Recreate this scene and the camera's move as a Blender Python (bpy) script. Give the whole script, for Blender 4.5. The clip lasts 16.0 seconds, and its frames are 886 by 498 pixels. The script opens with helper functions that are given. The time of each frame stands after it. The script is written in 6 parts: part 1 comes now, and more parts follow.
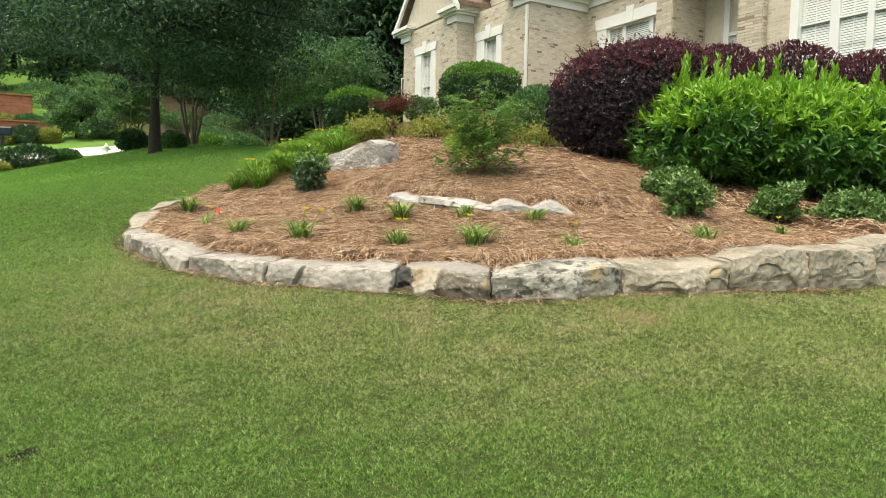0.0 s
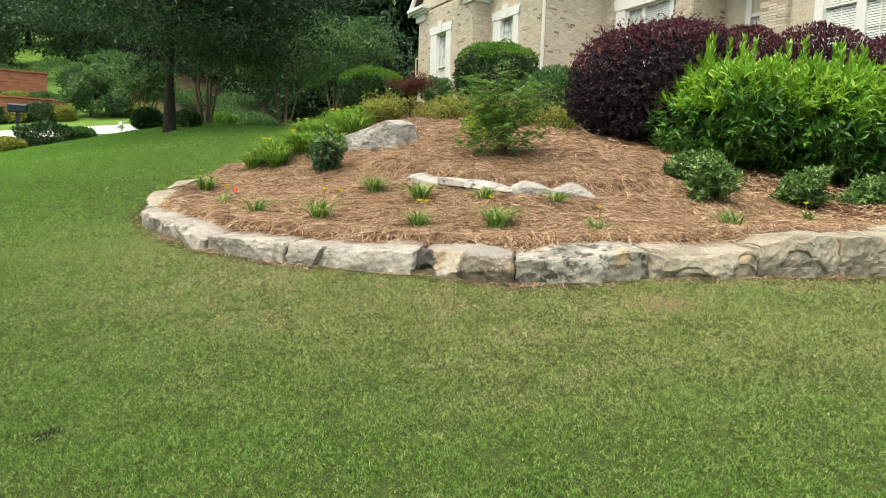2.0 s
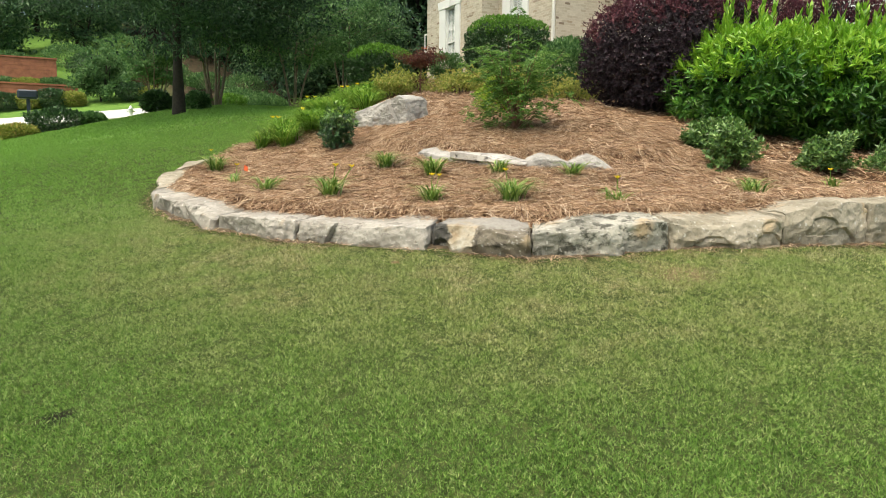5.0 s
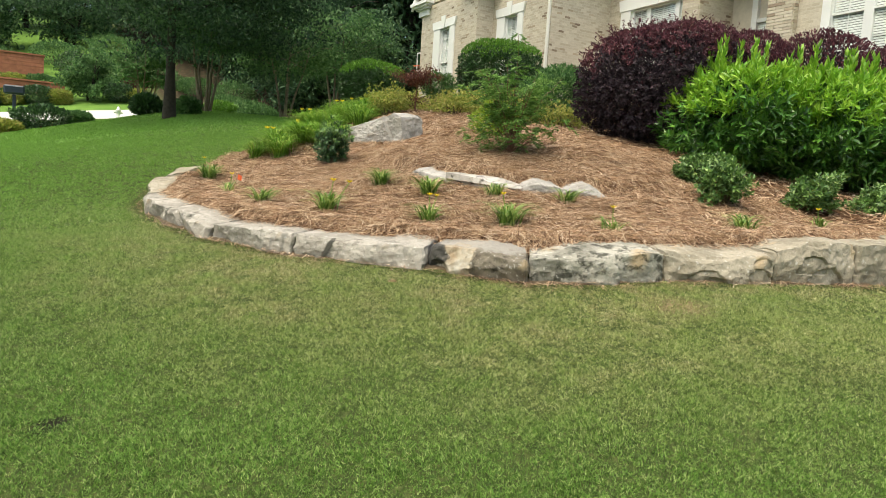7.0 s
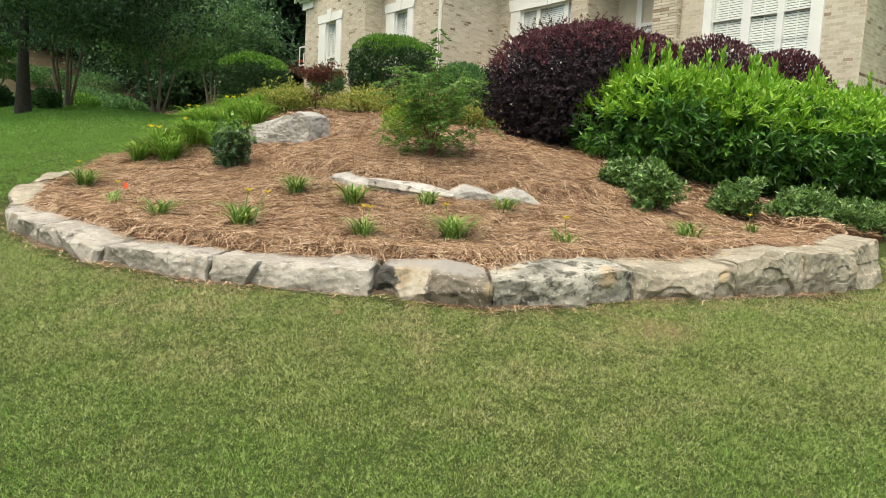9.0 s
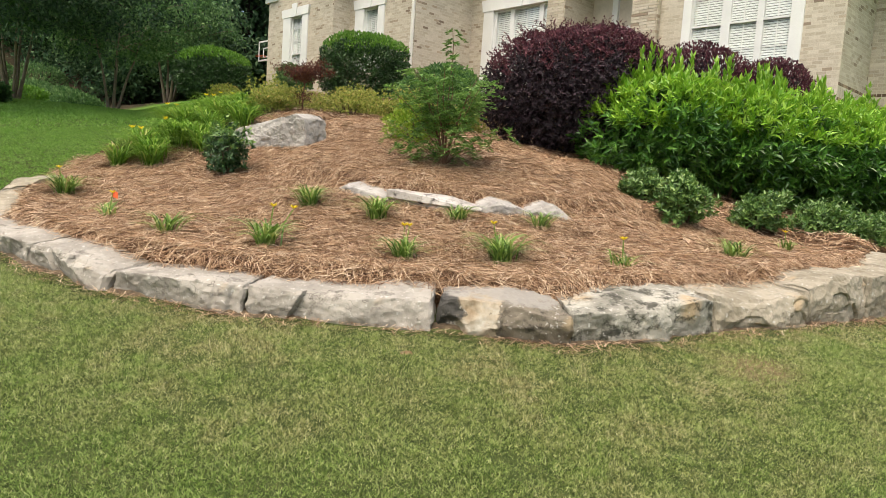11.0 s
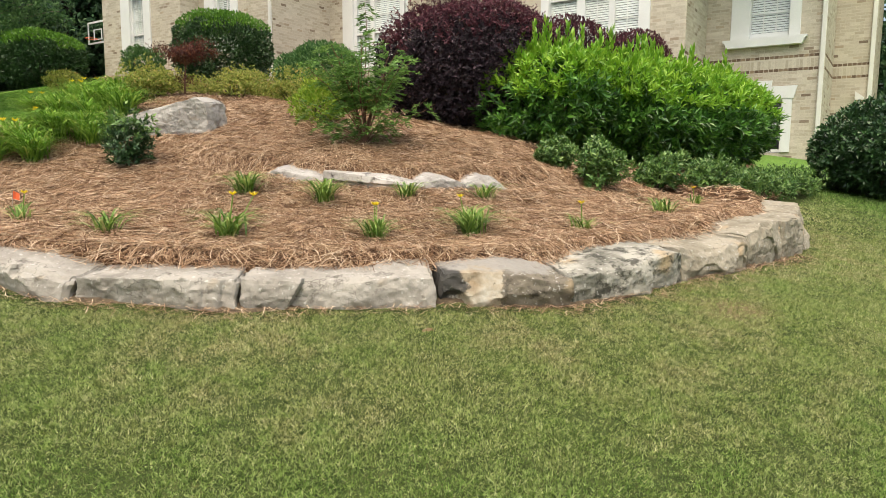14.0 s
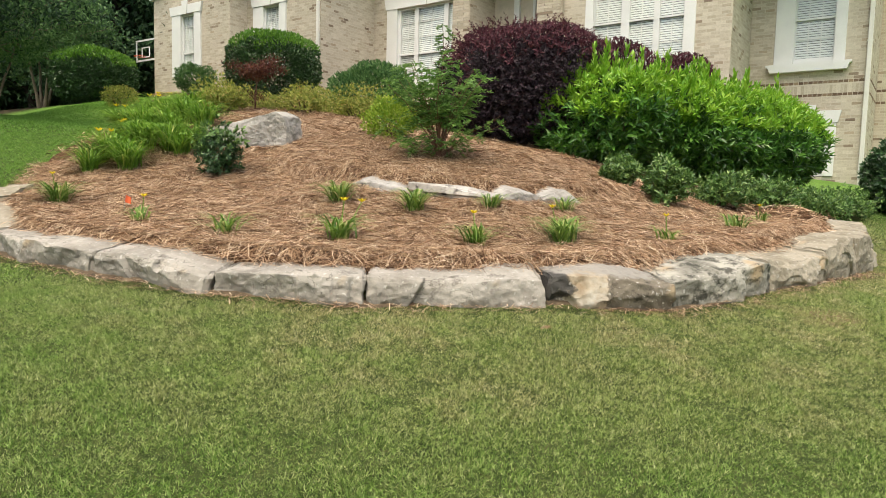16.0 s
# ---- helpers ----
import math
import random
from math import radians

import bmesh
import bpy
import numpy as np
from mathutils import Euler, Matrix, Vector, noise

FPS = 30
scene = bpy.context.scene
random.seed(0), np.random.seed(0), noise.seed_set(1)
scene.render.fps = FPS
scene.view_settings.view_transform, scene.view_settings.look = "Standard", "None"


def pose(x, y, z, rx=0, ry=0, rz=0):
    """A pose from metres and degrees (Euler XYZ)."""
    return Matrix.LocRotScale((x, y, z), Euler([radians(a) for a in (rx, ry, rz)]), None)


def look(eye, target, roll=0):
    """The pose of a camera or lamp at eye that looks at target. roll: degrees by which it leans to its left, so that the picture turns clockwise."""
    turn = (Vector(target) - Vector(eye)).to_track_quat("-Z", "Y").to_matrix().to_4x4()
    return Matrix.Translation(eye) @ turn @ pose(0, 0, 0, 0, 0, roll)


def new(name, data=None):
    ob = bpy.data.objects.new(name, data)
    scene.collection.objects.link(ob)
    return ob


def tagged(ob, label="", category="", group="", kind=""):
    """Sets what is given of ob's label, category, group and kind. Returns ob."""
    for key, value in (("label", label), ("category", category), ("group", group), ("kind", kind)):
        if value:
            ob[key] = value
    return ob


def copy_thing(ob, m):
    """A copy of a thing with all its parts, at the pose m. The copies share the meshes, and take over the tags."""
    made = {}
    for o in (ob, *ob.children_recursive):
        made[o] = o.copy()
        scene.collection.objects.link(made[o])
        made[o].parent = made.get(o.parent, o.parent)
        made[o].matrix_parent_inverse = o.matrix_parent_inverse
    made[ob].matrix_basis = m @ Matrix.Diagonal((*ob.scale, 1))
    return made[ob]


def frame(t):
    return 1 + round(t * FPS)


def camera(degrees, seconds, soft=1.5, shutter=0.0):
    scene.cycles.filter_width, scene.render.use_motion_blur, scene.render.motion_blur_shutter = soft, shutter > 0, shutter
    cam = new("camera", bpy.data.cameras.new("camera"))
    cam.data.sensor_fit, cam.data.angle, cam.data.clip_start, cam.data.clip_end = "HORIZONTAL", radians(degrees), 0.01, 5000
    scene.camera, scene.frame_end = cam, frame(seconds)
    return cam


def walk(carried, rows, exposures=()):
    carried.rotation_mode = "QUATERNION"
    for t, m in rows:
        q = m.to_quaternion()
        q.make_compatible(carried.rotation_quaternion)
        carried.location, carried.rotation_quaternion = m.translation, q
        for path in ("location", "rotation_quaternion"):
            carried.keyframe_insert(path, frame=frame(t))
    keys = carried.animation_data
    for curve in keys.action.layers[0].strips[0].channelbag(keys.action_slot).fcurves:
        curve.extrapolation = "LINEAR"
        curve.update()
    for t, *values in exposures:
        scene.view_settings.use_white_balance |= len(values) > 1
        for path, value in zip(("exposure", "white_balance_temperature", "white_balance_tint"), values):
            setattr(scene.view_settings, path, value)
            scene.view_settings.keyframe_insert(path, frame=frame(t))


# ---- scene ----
cam = camera(66.0, 16.0, soft=0.6)
PATH = [
    (0, (1.872, 0.451, 1.393), (0.142, 1.444, 1.249), 1.2),
    (0.5, (1.885, 0.436, 1.378), (0.186, 1.472, 1.177), 0.1),
    (1, (1.814, 0.431, 1.374), (0.094, 1.435, 1.193), 0.5),
    (1.5, (1.779, 0.424, 1.382), (0.043, 1.399, 1.196), 1.3),
    (2, (1.757, 0.411, 1.385), (0.016, 1.376, 1.188), 1.8),
    (2.5, (1.69, 0.399, 1.38), (-0.059, 1.347, 1.173), 3.2),
    (3, (1.622, 0.37, 1.38), (-0.126, 1.314, 1.148), 2.8),
    (3.5, (1.605, 0.374, 1.369), (-0.086, 1.406, 1.095), 2.7),
    (4, (1.676, 0.446, 1.352), (-0.03, 1.455, 1.089), -0.2),
    (4.2, (1.677, 0.456, 1.33), (-0.059, 1.41, 1.052), -1.2),
    (6.3, (1.611, 0.412, 1.362), (-0.147, 1.344, 1.162), 2.4),
    (6.5, (1.632, 0.395, 1.361), (-0.128, 1.32, 1.151), 2.0),
    (7, (1.605, 0.333, 1.359), (-0.125, 1.316, 1.153), 3.6),
    (7.5, (1.413, 0.299, 1.365), (-0.3, 1.31, 1.167), 4.3),
    (8, (1.251, 0.303, 1.372), (-0.478, 1.285, 1.155), 3.0),
    (8.5, (1.067, 0.317, 1.433), (-0.587, 1.425, 1.24), 3.9),
    (8.7, (0.957, 0.301, 1.422), (-0.624, 1.512, 1.237), 2.8),
    (10.8, (0.067, 0.096, 1.517), (-1.368, 1.475, 1.315), 4.2),
    (11, (-0.037, 0.053, 1.511), (-1.469, 1.435, 1.322), 3.9),
    (11.5, (-0.229, 0.011, 1.52), (-1.702, 1.344, 1.287), 3.6),
    (12, (-0.413, 0.059, 1.522), (-1.866, 1.419, 1.322), -1.0),
    (12.5, (-0.562, 0.043, 1.56), (-1.998, 1.419, 1.35), -1.1),
    (13, (-0.652, -0.11, 1.54), (-1.955, 1.389, 1.305), -2.1),
    (13.5, (-0.694, -0.319, 1.474), (-1.851, 1.293, 1.224), -1.8),
    (14, (-0.679, -0.467, 1.45), (-1.779, 1.187, 1.218), 0.4),
    (14.5, (-0.649, -0.686, 1.376), (-1.758, 0.963, 1.143), -2.3),
    (15, (-0.66, -0.844, 1.378), (-1.764, 0.806, 1.137), -0.9),
    (15.5, (-0.818, -0.939, 1.368), (-1.957, 0.694, 1.17), -0.7),
    (16, (-0.973, -0.993, 1.369), (-2.127, 0.631, 1.195), 1.4),
]
walk(cam, [(t, look(eye, target, roll)) for t, eye, target, roll in PATH],
     exposures=[(0, 0.98, 7250, 0), (8.7, 0.88, 7250, 0), (11, 0.86, 7250, 6), (16, 0.82, 7250, 4)])

# ---------------------------------------------------------------- light
world = bpy.data.worlds.new("overcast_sky")
scene.world = world
world.use_nodes = True
wn = world.node_tree
sky = wn.nodes.new("ShaderNodeTexSky")
sky.sky_type, sky.sun_disc = "NISHITA", False
sky.sun_elevation, sky.sun_rotation = radians(69), radians(155)
sky.air_density, sky.dust_density, sky.ozone_density = 1.0, 5.0, 1.0
wn.links.new(sky.outputs[0], wn.nodes["Background"].inputs[0])
wn.nodes["Background"].inputs[1].default_value = 0.15
sun = new("sun", bpy.data.lights.new("sun", "SUN"))
sun.data.energy, sun.data.angle, sun.data.color = 1.7, radians(70), (1.0, 0.96, 0.9)
sun.matrix_basis = look((0, 0, 0), (-0.13, 0.34, -0.93))


# ---------------------------------------------------------------- materials
def material(name, rough=0.7, metal=0.0, spec=0.4):
    m = bpy.data.materials.new(name)
    m.use_nodes = True
    b = m.node_tree.nodes["Principled BSDF"]
    b.inputs["Roughness"].default_value = rough
    b.inputs["Metallic"].default_value = metal
    b.inputs["Specular IOR Level"].default_value = spec
    return m, m.node_tree, b


def node(tree, kind, **values):
    n = tree.nodes.new(kind)
    for key, value in values.items():
        n.inputs[key].default_value = value
    return n


def ramp(tree, source, stops):
    r = tree.nodes.new("ShaderNodeValToRGB")
    r.color_ramp.elements[0].position, r.color_ramp.elements[0].color = stops[0][0], (*stops[0][1], 1)
    r.color_ramp.elements[1].position, r.color_ramp.elements[1].color = stops[-1][0], (*stops[-1][1], 1)
    for at, colour in stops[1:-1]:
        e = r.color_ramp.elements.new(at)
        e.color = (*colour, 1)
    tree.links.new(source, r.inputs[0])
    return r.outputs[0]


def noise_of(tree, scale, detail=4.0, rough=0.6, coord=None, squash=None):
    n = node(tree, "ShaderNodeTexNoise", Scale=scale, Detail=detail, Roughness=rough)
    if coord is None:
        coord = tree.nodes.new("ShaderNodeNewGeometry").outputs["Position"]
    if squash:
        mp = tree.nodes.new("ShaderNodeMapping")
        mp.inputs["Scale"].default_value = squash
        tree.links.new(coord, mp.inputs[0])
        coord = mp.outputs[0]
    tree.links.new(coord, n.inputs["Vector"])
    return n.outputs["Fac"]


def mixed(tree, fac, a, b, mode="MIX"):
    m = tree.nodes.new("ShaderNodeMix")
    m.data_type, m.blend_type = "RGBA", mode
    for value, slot in ((fac, 0), (a, 6), (b, 7)):
        if isinstance(value, (int, float)):
            m.inputs[slot].default_value = value
        elif isinstance(value, tuple):
            m.inputs[slot].default_value = (*value, 1)
        else:
            tree.links.new(value, m.inputs[slot])
    return m.outputs[2]


def bump(tree, bsdf, height, strength=0.5, distance=0.01):
    b = node(tree, "ShaderNodeBump", Strength=strength, Distance=distance)
    tree.links.new(height, b.inputs["Height"])
    tree.links.new(b.outputs[0], bsdf.inputs["Normal"])


def island(tree):
    return tree.nodes.new("ShaderNodeNewGeometry").outputs["Random Per Island"]


def leaf_material(name, stops, rough=0.45, spec=0.4, through_light=0.25, patch=None):
    m, t, b = material(name, rough, 0, spec)
    colour = ramp(t, island(t), stops)
    if patch:
        colour = mixed(t, ramp(t, noise_of(t, patch[0], 3), [(0.38, (0, 0, 0)), (0.66, (1, 1, 1))]), colour, patch[1])
    t.links.new(colour, b.inputs["Base Color"])
    if through_light:
        tr = t.nodes.new("ShaderNodeBsdfTranslucent")
        t.links.new(colour, tr.inputs[0])
        mx = t.nodes.new("ShaderNodeMixShader")
        mx.inputs[0].default_value = through_light
        t.links.new(b.outputs[0], mx.inputs[1])
        t.links.new(tr.outputs[0], mx.inputs[2])
        t.links.new(mx.outputs[0], t.nodes["Material Output"].inputs[0])
    return m


def plain(name, colour, rough=0.6, vary=0.12, scale=6.0, metal=0.0, relief=0.0, fine=60.0):
    m, t, b = material(name, rough, metal)
    dark = tuple(c * (1 - vary) for c in colour)
    light = tuple(min(1, c * (1 + vary)) for c in colour)
    broad = ramp(t, noise_of(t, scale), [(0.3, dark), (0.7, light)])
    grain = ramp(t, noise_of(t, fine, 2), [(0.3, (0.93, 0.93, 0.93)), (0.7, (1, 1, 1))])
    t.links.new(mixed(t, 1.0, broad, grain, "MULTIPLY"), b.inputs["Base Color"])
    if relief:
        bump(t, b, noise_of(t, fine), relief, 0.004)
    return m


def lawn_material():
    m, t, b = material("lawn_ground", 0.95, 0, 0.1)
    # near ground, coloured dark green to paint the shadow between grass blades
    fine = ramp(t, noise_of(t, 30, 5, 0.7), [(0.3, (0.014, 0.02, 0.006)), (0.5, (0.036, 0.048, 0.015)), (0.72, (0.095, 0.10, 0.036))])
    broad = ramp(t, noise_of(t, 0.9, 4), [(0.35, (0.10, 0.195, 0.038)), (0.65, (0.13, 0.235, 0.048))])
    off = t.nodes.new("ShaderNodeVectorMath")
    off.operation = "DISTANCE"
    t.links.new(t.nodes.new("ShaderNodeNewGeometry").outputs["Position"], off.inputs[0])
    off.inputs[1].default_value = (-5.0, 5.5, 0.6)
    away = node(t, "ShaderNodeMapRange")
    for key, value in (("From Min", 7.2), ("From Max", 10.0), ("To Min", 0.05), ("To Max", 0.95)):
        away.inputs[key].default_value = value
    t.links.new(off.outputs["Value"], away.inputs["Value"])
    lawn = mixed(t, away.outputs[0], fine, broad)
    patch = t.nodes.new("ShaderNodeVectorMath")
    patch.operation = "DISTANCE"
    t.links.new(t.nodes.new("ShaderNodeNewGeometry").outputs["Position"], patch.inputs[0])
    patch.inputs[1].default_value = (-1.44, 3.82, 0.63)
    thatch = ramp(t, noise_of(t, 55, 5, 0.7), [(0.3, (0.08, 0.05, 0.026)), (0.5, (0.17, 0.12, 0.065)), (0.7, (0.32, 0.26, 0.16))])
    lawn = mixed(t, ramp(t, patch.outputs["Value"], [(0.12, (0.75, 0.75, 0.75)), (0.32, (0, 0, 0))]), lawn, thatch)
    # bare spot on flat ground, painted near black for a small hollow's shade
    hole_shade = t.nodes.new("ShaderNodeVectorMath")
    hole_shade.operation = "DISTANCE"
    t.links.new(t.nodes.new("ShaderNodeNewGeometry").outputs["Position"], hole_shade.inputs[0])
    hole_shade.inputs[1].default_value = (-1.60, 0.31, 0.22)
    lawn = mixed(t, ramp(t, hole_shade.outputs["Value"], [(0.05, (1, 1, 1)), (0.10, (0, 0, 0))]), lawn, (0.016, 0.017, 0.009))
    litter = ramp(t, noise_of(t, 5, 5, 0.7), [(0.3, (0.02, 0.022, 0.012)), (0.55, (0.055, 0.042, 0.026)), (0.75, (0.10, 0.07, 0.045))])
    split = t.nodes.new("ShaderNodeSeparateXYZ")
    t.links.new(t.nodes.new("ShaderNodeNewGeometry").outputs["Position"], split.inputs[0])
    woods = None
    for axis, lo, hi in (("X", -25.0, -27.5), ("Y", 3.2, 5.2)):
        side = node(t, "ShaderNodeMapRange")
        side.inputs["From Min"].default_value, side.inputs["From Max"].default_value = lo, hi
        t.links.new(split.outputs[axis], side.inputs["Value"])
        woods = side.outputs[0] if woods is None else mixed(t, 1.0, woods, side.outputs[0], "MULTIPLY")
    t.links.new(mixed(t, woods, lawn, litter), b.inputs["Base Color"])
    bump(t, b, noise_of(t, 60, 4), 0.6, 0.02)
    return m


def grass_material():
    m, t, b = material("grass_blade", 0.5, 0, 0.35)
    own = ramp(t, island(t), [(0.0, (0.055, 0.095, 0.02)), (0.25, (0.15, 0.22, 0.05)), (0.6, (0.285, 0.365, 0.108)), (0.88, (0.42, 0.475, 0.185)), (1.0, (0.56, 0.55, 0.30))])
    dry = ramp(t, island(t), [(0.0, (0.11, 0.095, 0.035)), (0.25, (0.27, 0.245, 0.10)), (0.6, (0.46, 0.415, 0.215)), (1.0, (0.74, 0.65, 0.43))])
    broad = ramp(t, noise_of(t, 1.1, 4, 0.6), [(0.38, (0.15, 0.15, 0.15)), (0.60, (1, 1, 1))])
    clump = ramp(t, noise_of(t, 4.2, 5, 0.7), [(0.38, (0.1, 0.1, 0.1)), (0.60, (0.95, 0.95, 0.95))])
    where = mixed(t, 1.0, broad, clump, "MULTIPLY")
    off = t.nodes.new("ShaderNodeVectorMath")
    off.operation = "DISTANCE"
    t.links.new(t.nodes.new("ShaderNodeNewGeometry").outputs["Position"], off.inputs[0])
    off.inputs[1].default_value = (-5.9, 6.0, 0.6)
    worn = node(t, "ShaderNodeMapRange")
    for key, value in (("From Min", 5.1), ("From Max", 7.0), ("To Min", 1.0), ("To Max", 0.08)):
        worn.inputs[key].default_value = value
    t.links.new(off.outputs["Value"], worn.inputs["Value"])
    where = mixed(t, 1.0, where, worn.outputs[0], "MULTIPLY")
    lush = ramp(t, noise_of(t, 0.55, 3), [(0.48, (0, 0, 0)), (0.72, (0.3, 0.3, 0.3))])
    green = ramp(t, island(t), [(0.0, (0.135, 0.275, 0.043)), (0.5, (0.165, 0.33, 0.055)), (1.0, (0.205, 0.375, 0.07))])
    rich = ramp(t, island(t), [(0.0, (0.05, 0.115, 0.018)), (0.4, (0.125, 0.25, 0.042)), (0.8, (0.21, 0.35, 0.08)), (1.0, (0.40, 0.47, 0.19))])
    fresh = node(t, "ShaderNodeMapRange")
    for key, value in (("From Min", 5.5), ("From Max", 6.8), ("To Min", 0.0), ("To Max", 0.95)):
        fresh.inputs[key].default_value = value
    t.links.new(off.outputs["Value"], fresh.inputs["Value"])
    colour = mixed(t, lush, mixed(t, fresh.outputs[0], own, rich), green)
    colour = mixed(t, where, colour, dry)
    place = t.nodes.new("ShaderNodeNewGeometry").outputs["Position"]
    parts = t.nodes.new("ShaderNodeSeparateXYZ")
    t.links.new(place, parts.inputs[0])
    away = node(t, "ShaderNodeMapRange")
    away.inputs["From Min"].default_value, away.inputs["From Max"].default_value = -3.5, -8.0
    t.links.new(parts.outputs["X"], away.inputs["Value"])
    colour = mixed(t, mixed(t, 1.0, away.outputs[0], (0.9, 0.9, 0.9), "MULTIPLY"), colour, green)
    # fine mottling that paints shaded gaps between tufts into the blade colour
    deep = ramp(t, noise_of(t, 38, 3, 0.6), [(0.34, (0.5, 0.53, 0.46)), (0.54, (1.16, 1.16, 1.14))])
    colour = mixed(t, 1.0, colour, deep, "MULTIPLY")
    t.links.new(colour, b.inputs["Base Color"])
    tr = t.nodes.new("ShaderNodeBsdfTranslucent")
    t.links.new(colour, tr.inputs[0])
    mx = t.nodes.new("ShaderNodeMixShader")
    mx.inputs[0].default_value = 0.3
    t.links.new(b.outputs[0], mx.inputs[1])
    t.links.new(tr.outputs[0], mx.inputs[2])
    t.links.new(mx.outputs[0], t.nodes["Material Output"].inputs[0])
    return m


def stone_material(name, base, light, dark, rust=(0.38, 0.29, 0.19), rust_at=0.7, dark_at=0.6, dark_size=4.3):
    m, t, b = material(name, 0.85, 0, 0.25)
    tc = t.nodes.new("ShaderNodeTexCoord").outputs["Object"]
    broad = ramp(t, noise_of(t, 3.2, 6, 0.65, tc), [(0.3, base), (0.6, light)])
    rustm = ramp(t, noise_of(t, 2.1, 3, 0.5, tc, (1, 1.4, 0.8)), [(rust_at, (0, 0, 0)), (rust_at + 0.1, (1, 1, 1))])
    darkm = ramp(t, noise_of(t, dark_size, 6, 0.72, tc, (1.0, 1.0, 1.15)), [(dark_at, (0, 0, 0)), (dark_at + 0.10, (0.85, 0.85, 0.85))])
    colour = mixed(t, rustm, broad, rust)
    colour = mixed(t, darkm, colour, dark)
    veins = node(t, "ShaderNodeTexVoronoi", Scale=5.5)
    veins.feature = "DISTANCE_TO_EDGE"
    warp = t.nodes.new("ShaderNodeVectorMath")
    nz = node(t, "ShaderNodeTexNoise", Scale=3.0, Detail=4.0)
    t.links.new(tc, nz.inputs["Vector"])
    t.links.new(tc, warp.inputs[0])
    t.links.new(nz.outputs["Color"], warp.inputs[1])
    t.links.new(warp.outputs[0], veins.inputs["Vector"])
    crack = ramp(t, veins.outputs["Distance"], [(0.0, (1, 1, 1)), (0.025, (0, 0, 0))])
    thin = mixed(t, 1.0, crack, ramp(t, noise_of(t, 5.0, 3, 0.5, tc), [(0.52, (0, 0, 0)), (0.6, (0.75, 0.75, 0.75))]), "MULTIPLY")
    colour = mixed(t, thin, colour, dark)
    spots = ramp(t, noise_of(t, 34, 3, 0.6, tc), [(0.62, (0, 0, 0)), (0.67, (0.7, 0.7, 0.7))])
    colour = mixed(t, spots, colour, (0.50, 0.48, 0.445))
    t.links.new(colour, b.inputs["Base Color"])
    mix_h = t.nodes.new("ShaderNodeMath")
    mix_h.operation = "MULTIPLY_ADD"
    t.links.new(noise_of(t, 26, 6, 0.7, tc), mix_h.inputs[0])
    mix_h.inputs[1].default_value = 0.5
    t.links.new(noise_of(t, 8, 4, 0.6, tc), mix_h.inputs[2])
    bump(t, b, mix_h.outputs[0], 0.55, 0.022)
    return m


def brick_material(name, stops):
    m, t, b = material(name, 0.9, 0, 0.2)
    by = t.nodes.new("ShaderNodeObjectInfo").outputs["Random"]
    add = t.nodes.new("ShaderNodeMath")
    add.operation = "ADD"
    t.links.new(by, add.inputs[0])
    t.links.new(island(t), add.inputs[1])
    wrap = t.nodes.new("ShaderNodeMath")
    wrap.operation = "FRACT"
    t.links.new(add.outputs[0], wrap.inputs[0])
    own = ramp(t, wrap.outputs[0], stops)
    speck = ramp(t, noise_of(t, 45, 3), [(0.3, (0.8, 0.8, 0.8)), (0.7, (1.1, 1.1, 1.1))])
    t.links.new(mixed(t, 1.0, own, speck, "MULTIPLY"), b.inputs["Base Color"])
    bump(t, b, noise_of(t, 70), 0.3, 0.004)
    return m


def straw_ground_material():
    m, t, b = material("straw_mat", 0.9, 0, 0.1)
    a = ramp(t, noise_of(t, 30, 6, 0.75), [(0.3, (0.03, 0.016, 0.009)), (0.55, (0.11, 0.06, 0.034)), (0.8, (0.26, 0.155, 0.09))])
    t.links.new(a, b.inputs["Base Color"])
    bump(t, b, noise_of(t, 45, 5), 0.8, 0.03)
    return m


def glass_material():
    m, t, b = material("window_glass", 0.03, 0, 0.6)
    b.inputs["Transmission Weight"].default_value = 1.0
    b.inputs["IOR"].default_value = 1.45
    b.inputs["Base Color"].default_value = (0.93, 0.97, 0.97, 1)
    return m


LAWN = lawn_material()
GRASS = grass_material()
STRAW_MAT = straw_ground_material()
STRAW = leaf_material("pine_straw", [(0.0, (0.05, 0.022, 0.012)), (0.22, (0.18, 0.095, 0.05)), (0.55, (0.385, 0.242, 0.147)), (0.85, (0.56, 0.40, 0.27)), (1.0, (0.80, 0.65, 0.49))], 0.65, 0.25, 0.1)
LIMESTONE = stone_material("grey_limestone", (0.17, 0.152, 0.131), (0.345, 0.318, 0.285), (0.075, 0.064, 0.054), rust_at=0.70, dark_at=0.60)
DARK_STONE = stone_material("dark_mottled_stone", (0.085, 0.081, 0.064), (0.375, 0.355, 0.31), (0.037, 0.036, 0.028), rust_at=0.64, dark_at=0.50, dark_size=9.0)
TAN_STONE = stone_material("tan_limestone", (0.165, 0.142, 0.102), (0.325, 0.288, 0.23), (0.07, 0.055, 0.038), rust_at=0.68, dark_at=0.68)
SLAB_STONE = stone_material("layered_slab_stone", (0.22, 0.20, 0.185), (0.48, 0.45, 0.42), (0.05, 0.042, 0.045), rust_at=0.8, dark_at=0.52, dark_size=9.0)
SAND_STONE = stone_material("rusty_sandstone", (0.34, 0.20, 0.11), (0.52, 0.37, 0.23), (0.16, 0.09, 0.05), rust_at=0.6, dark_at=0.7)


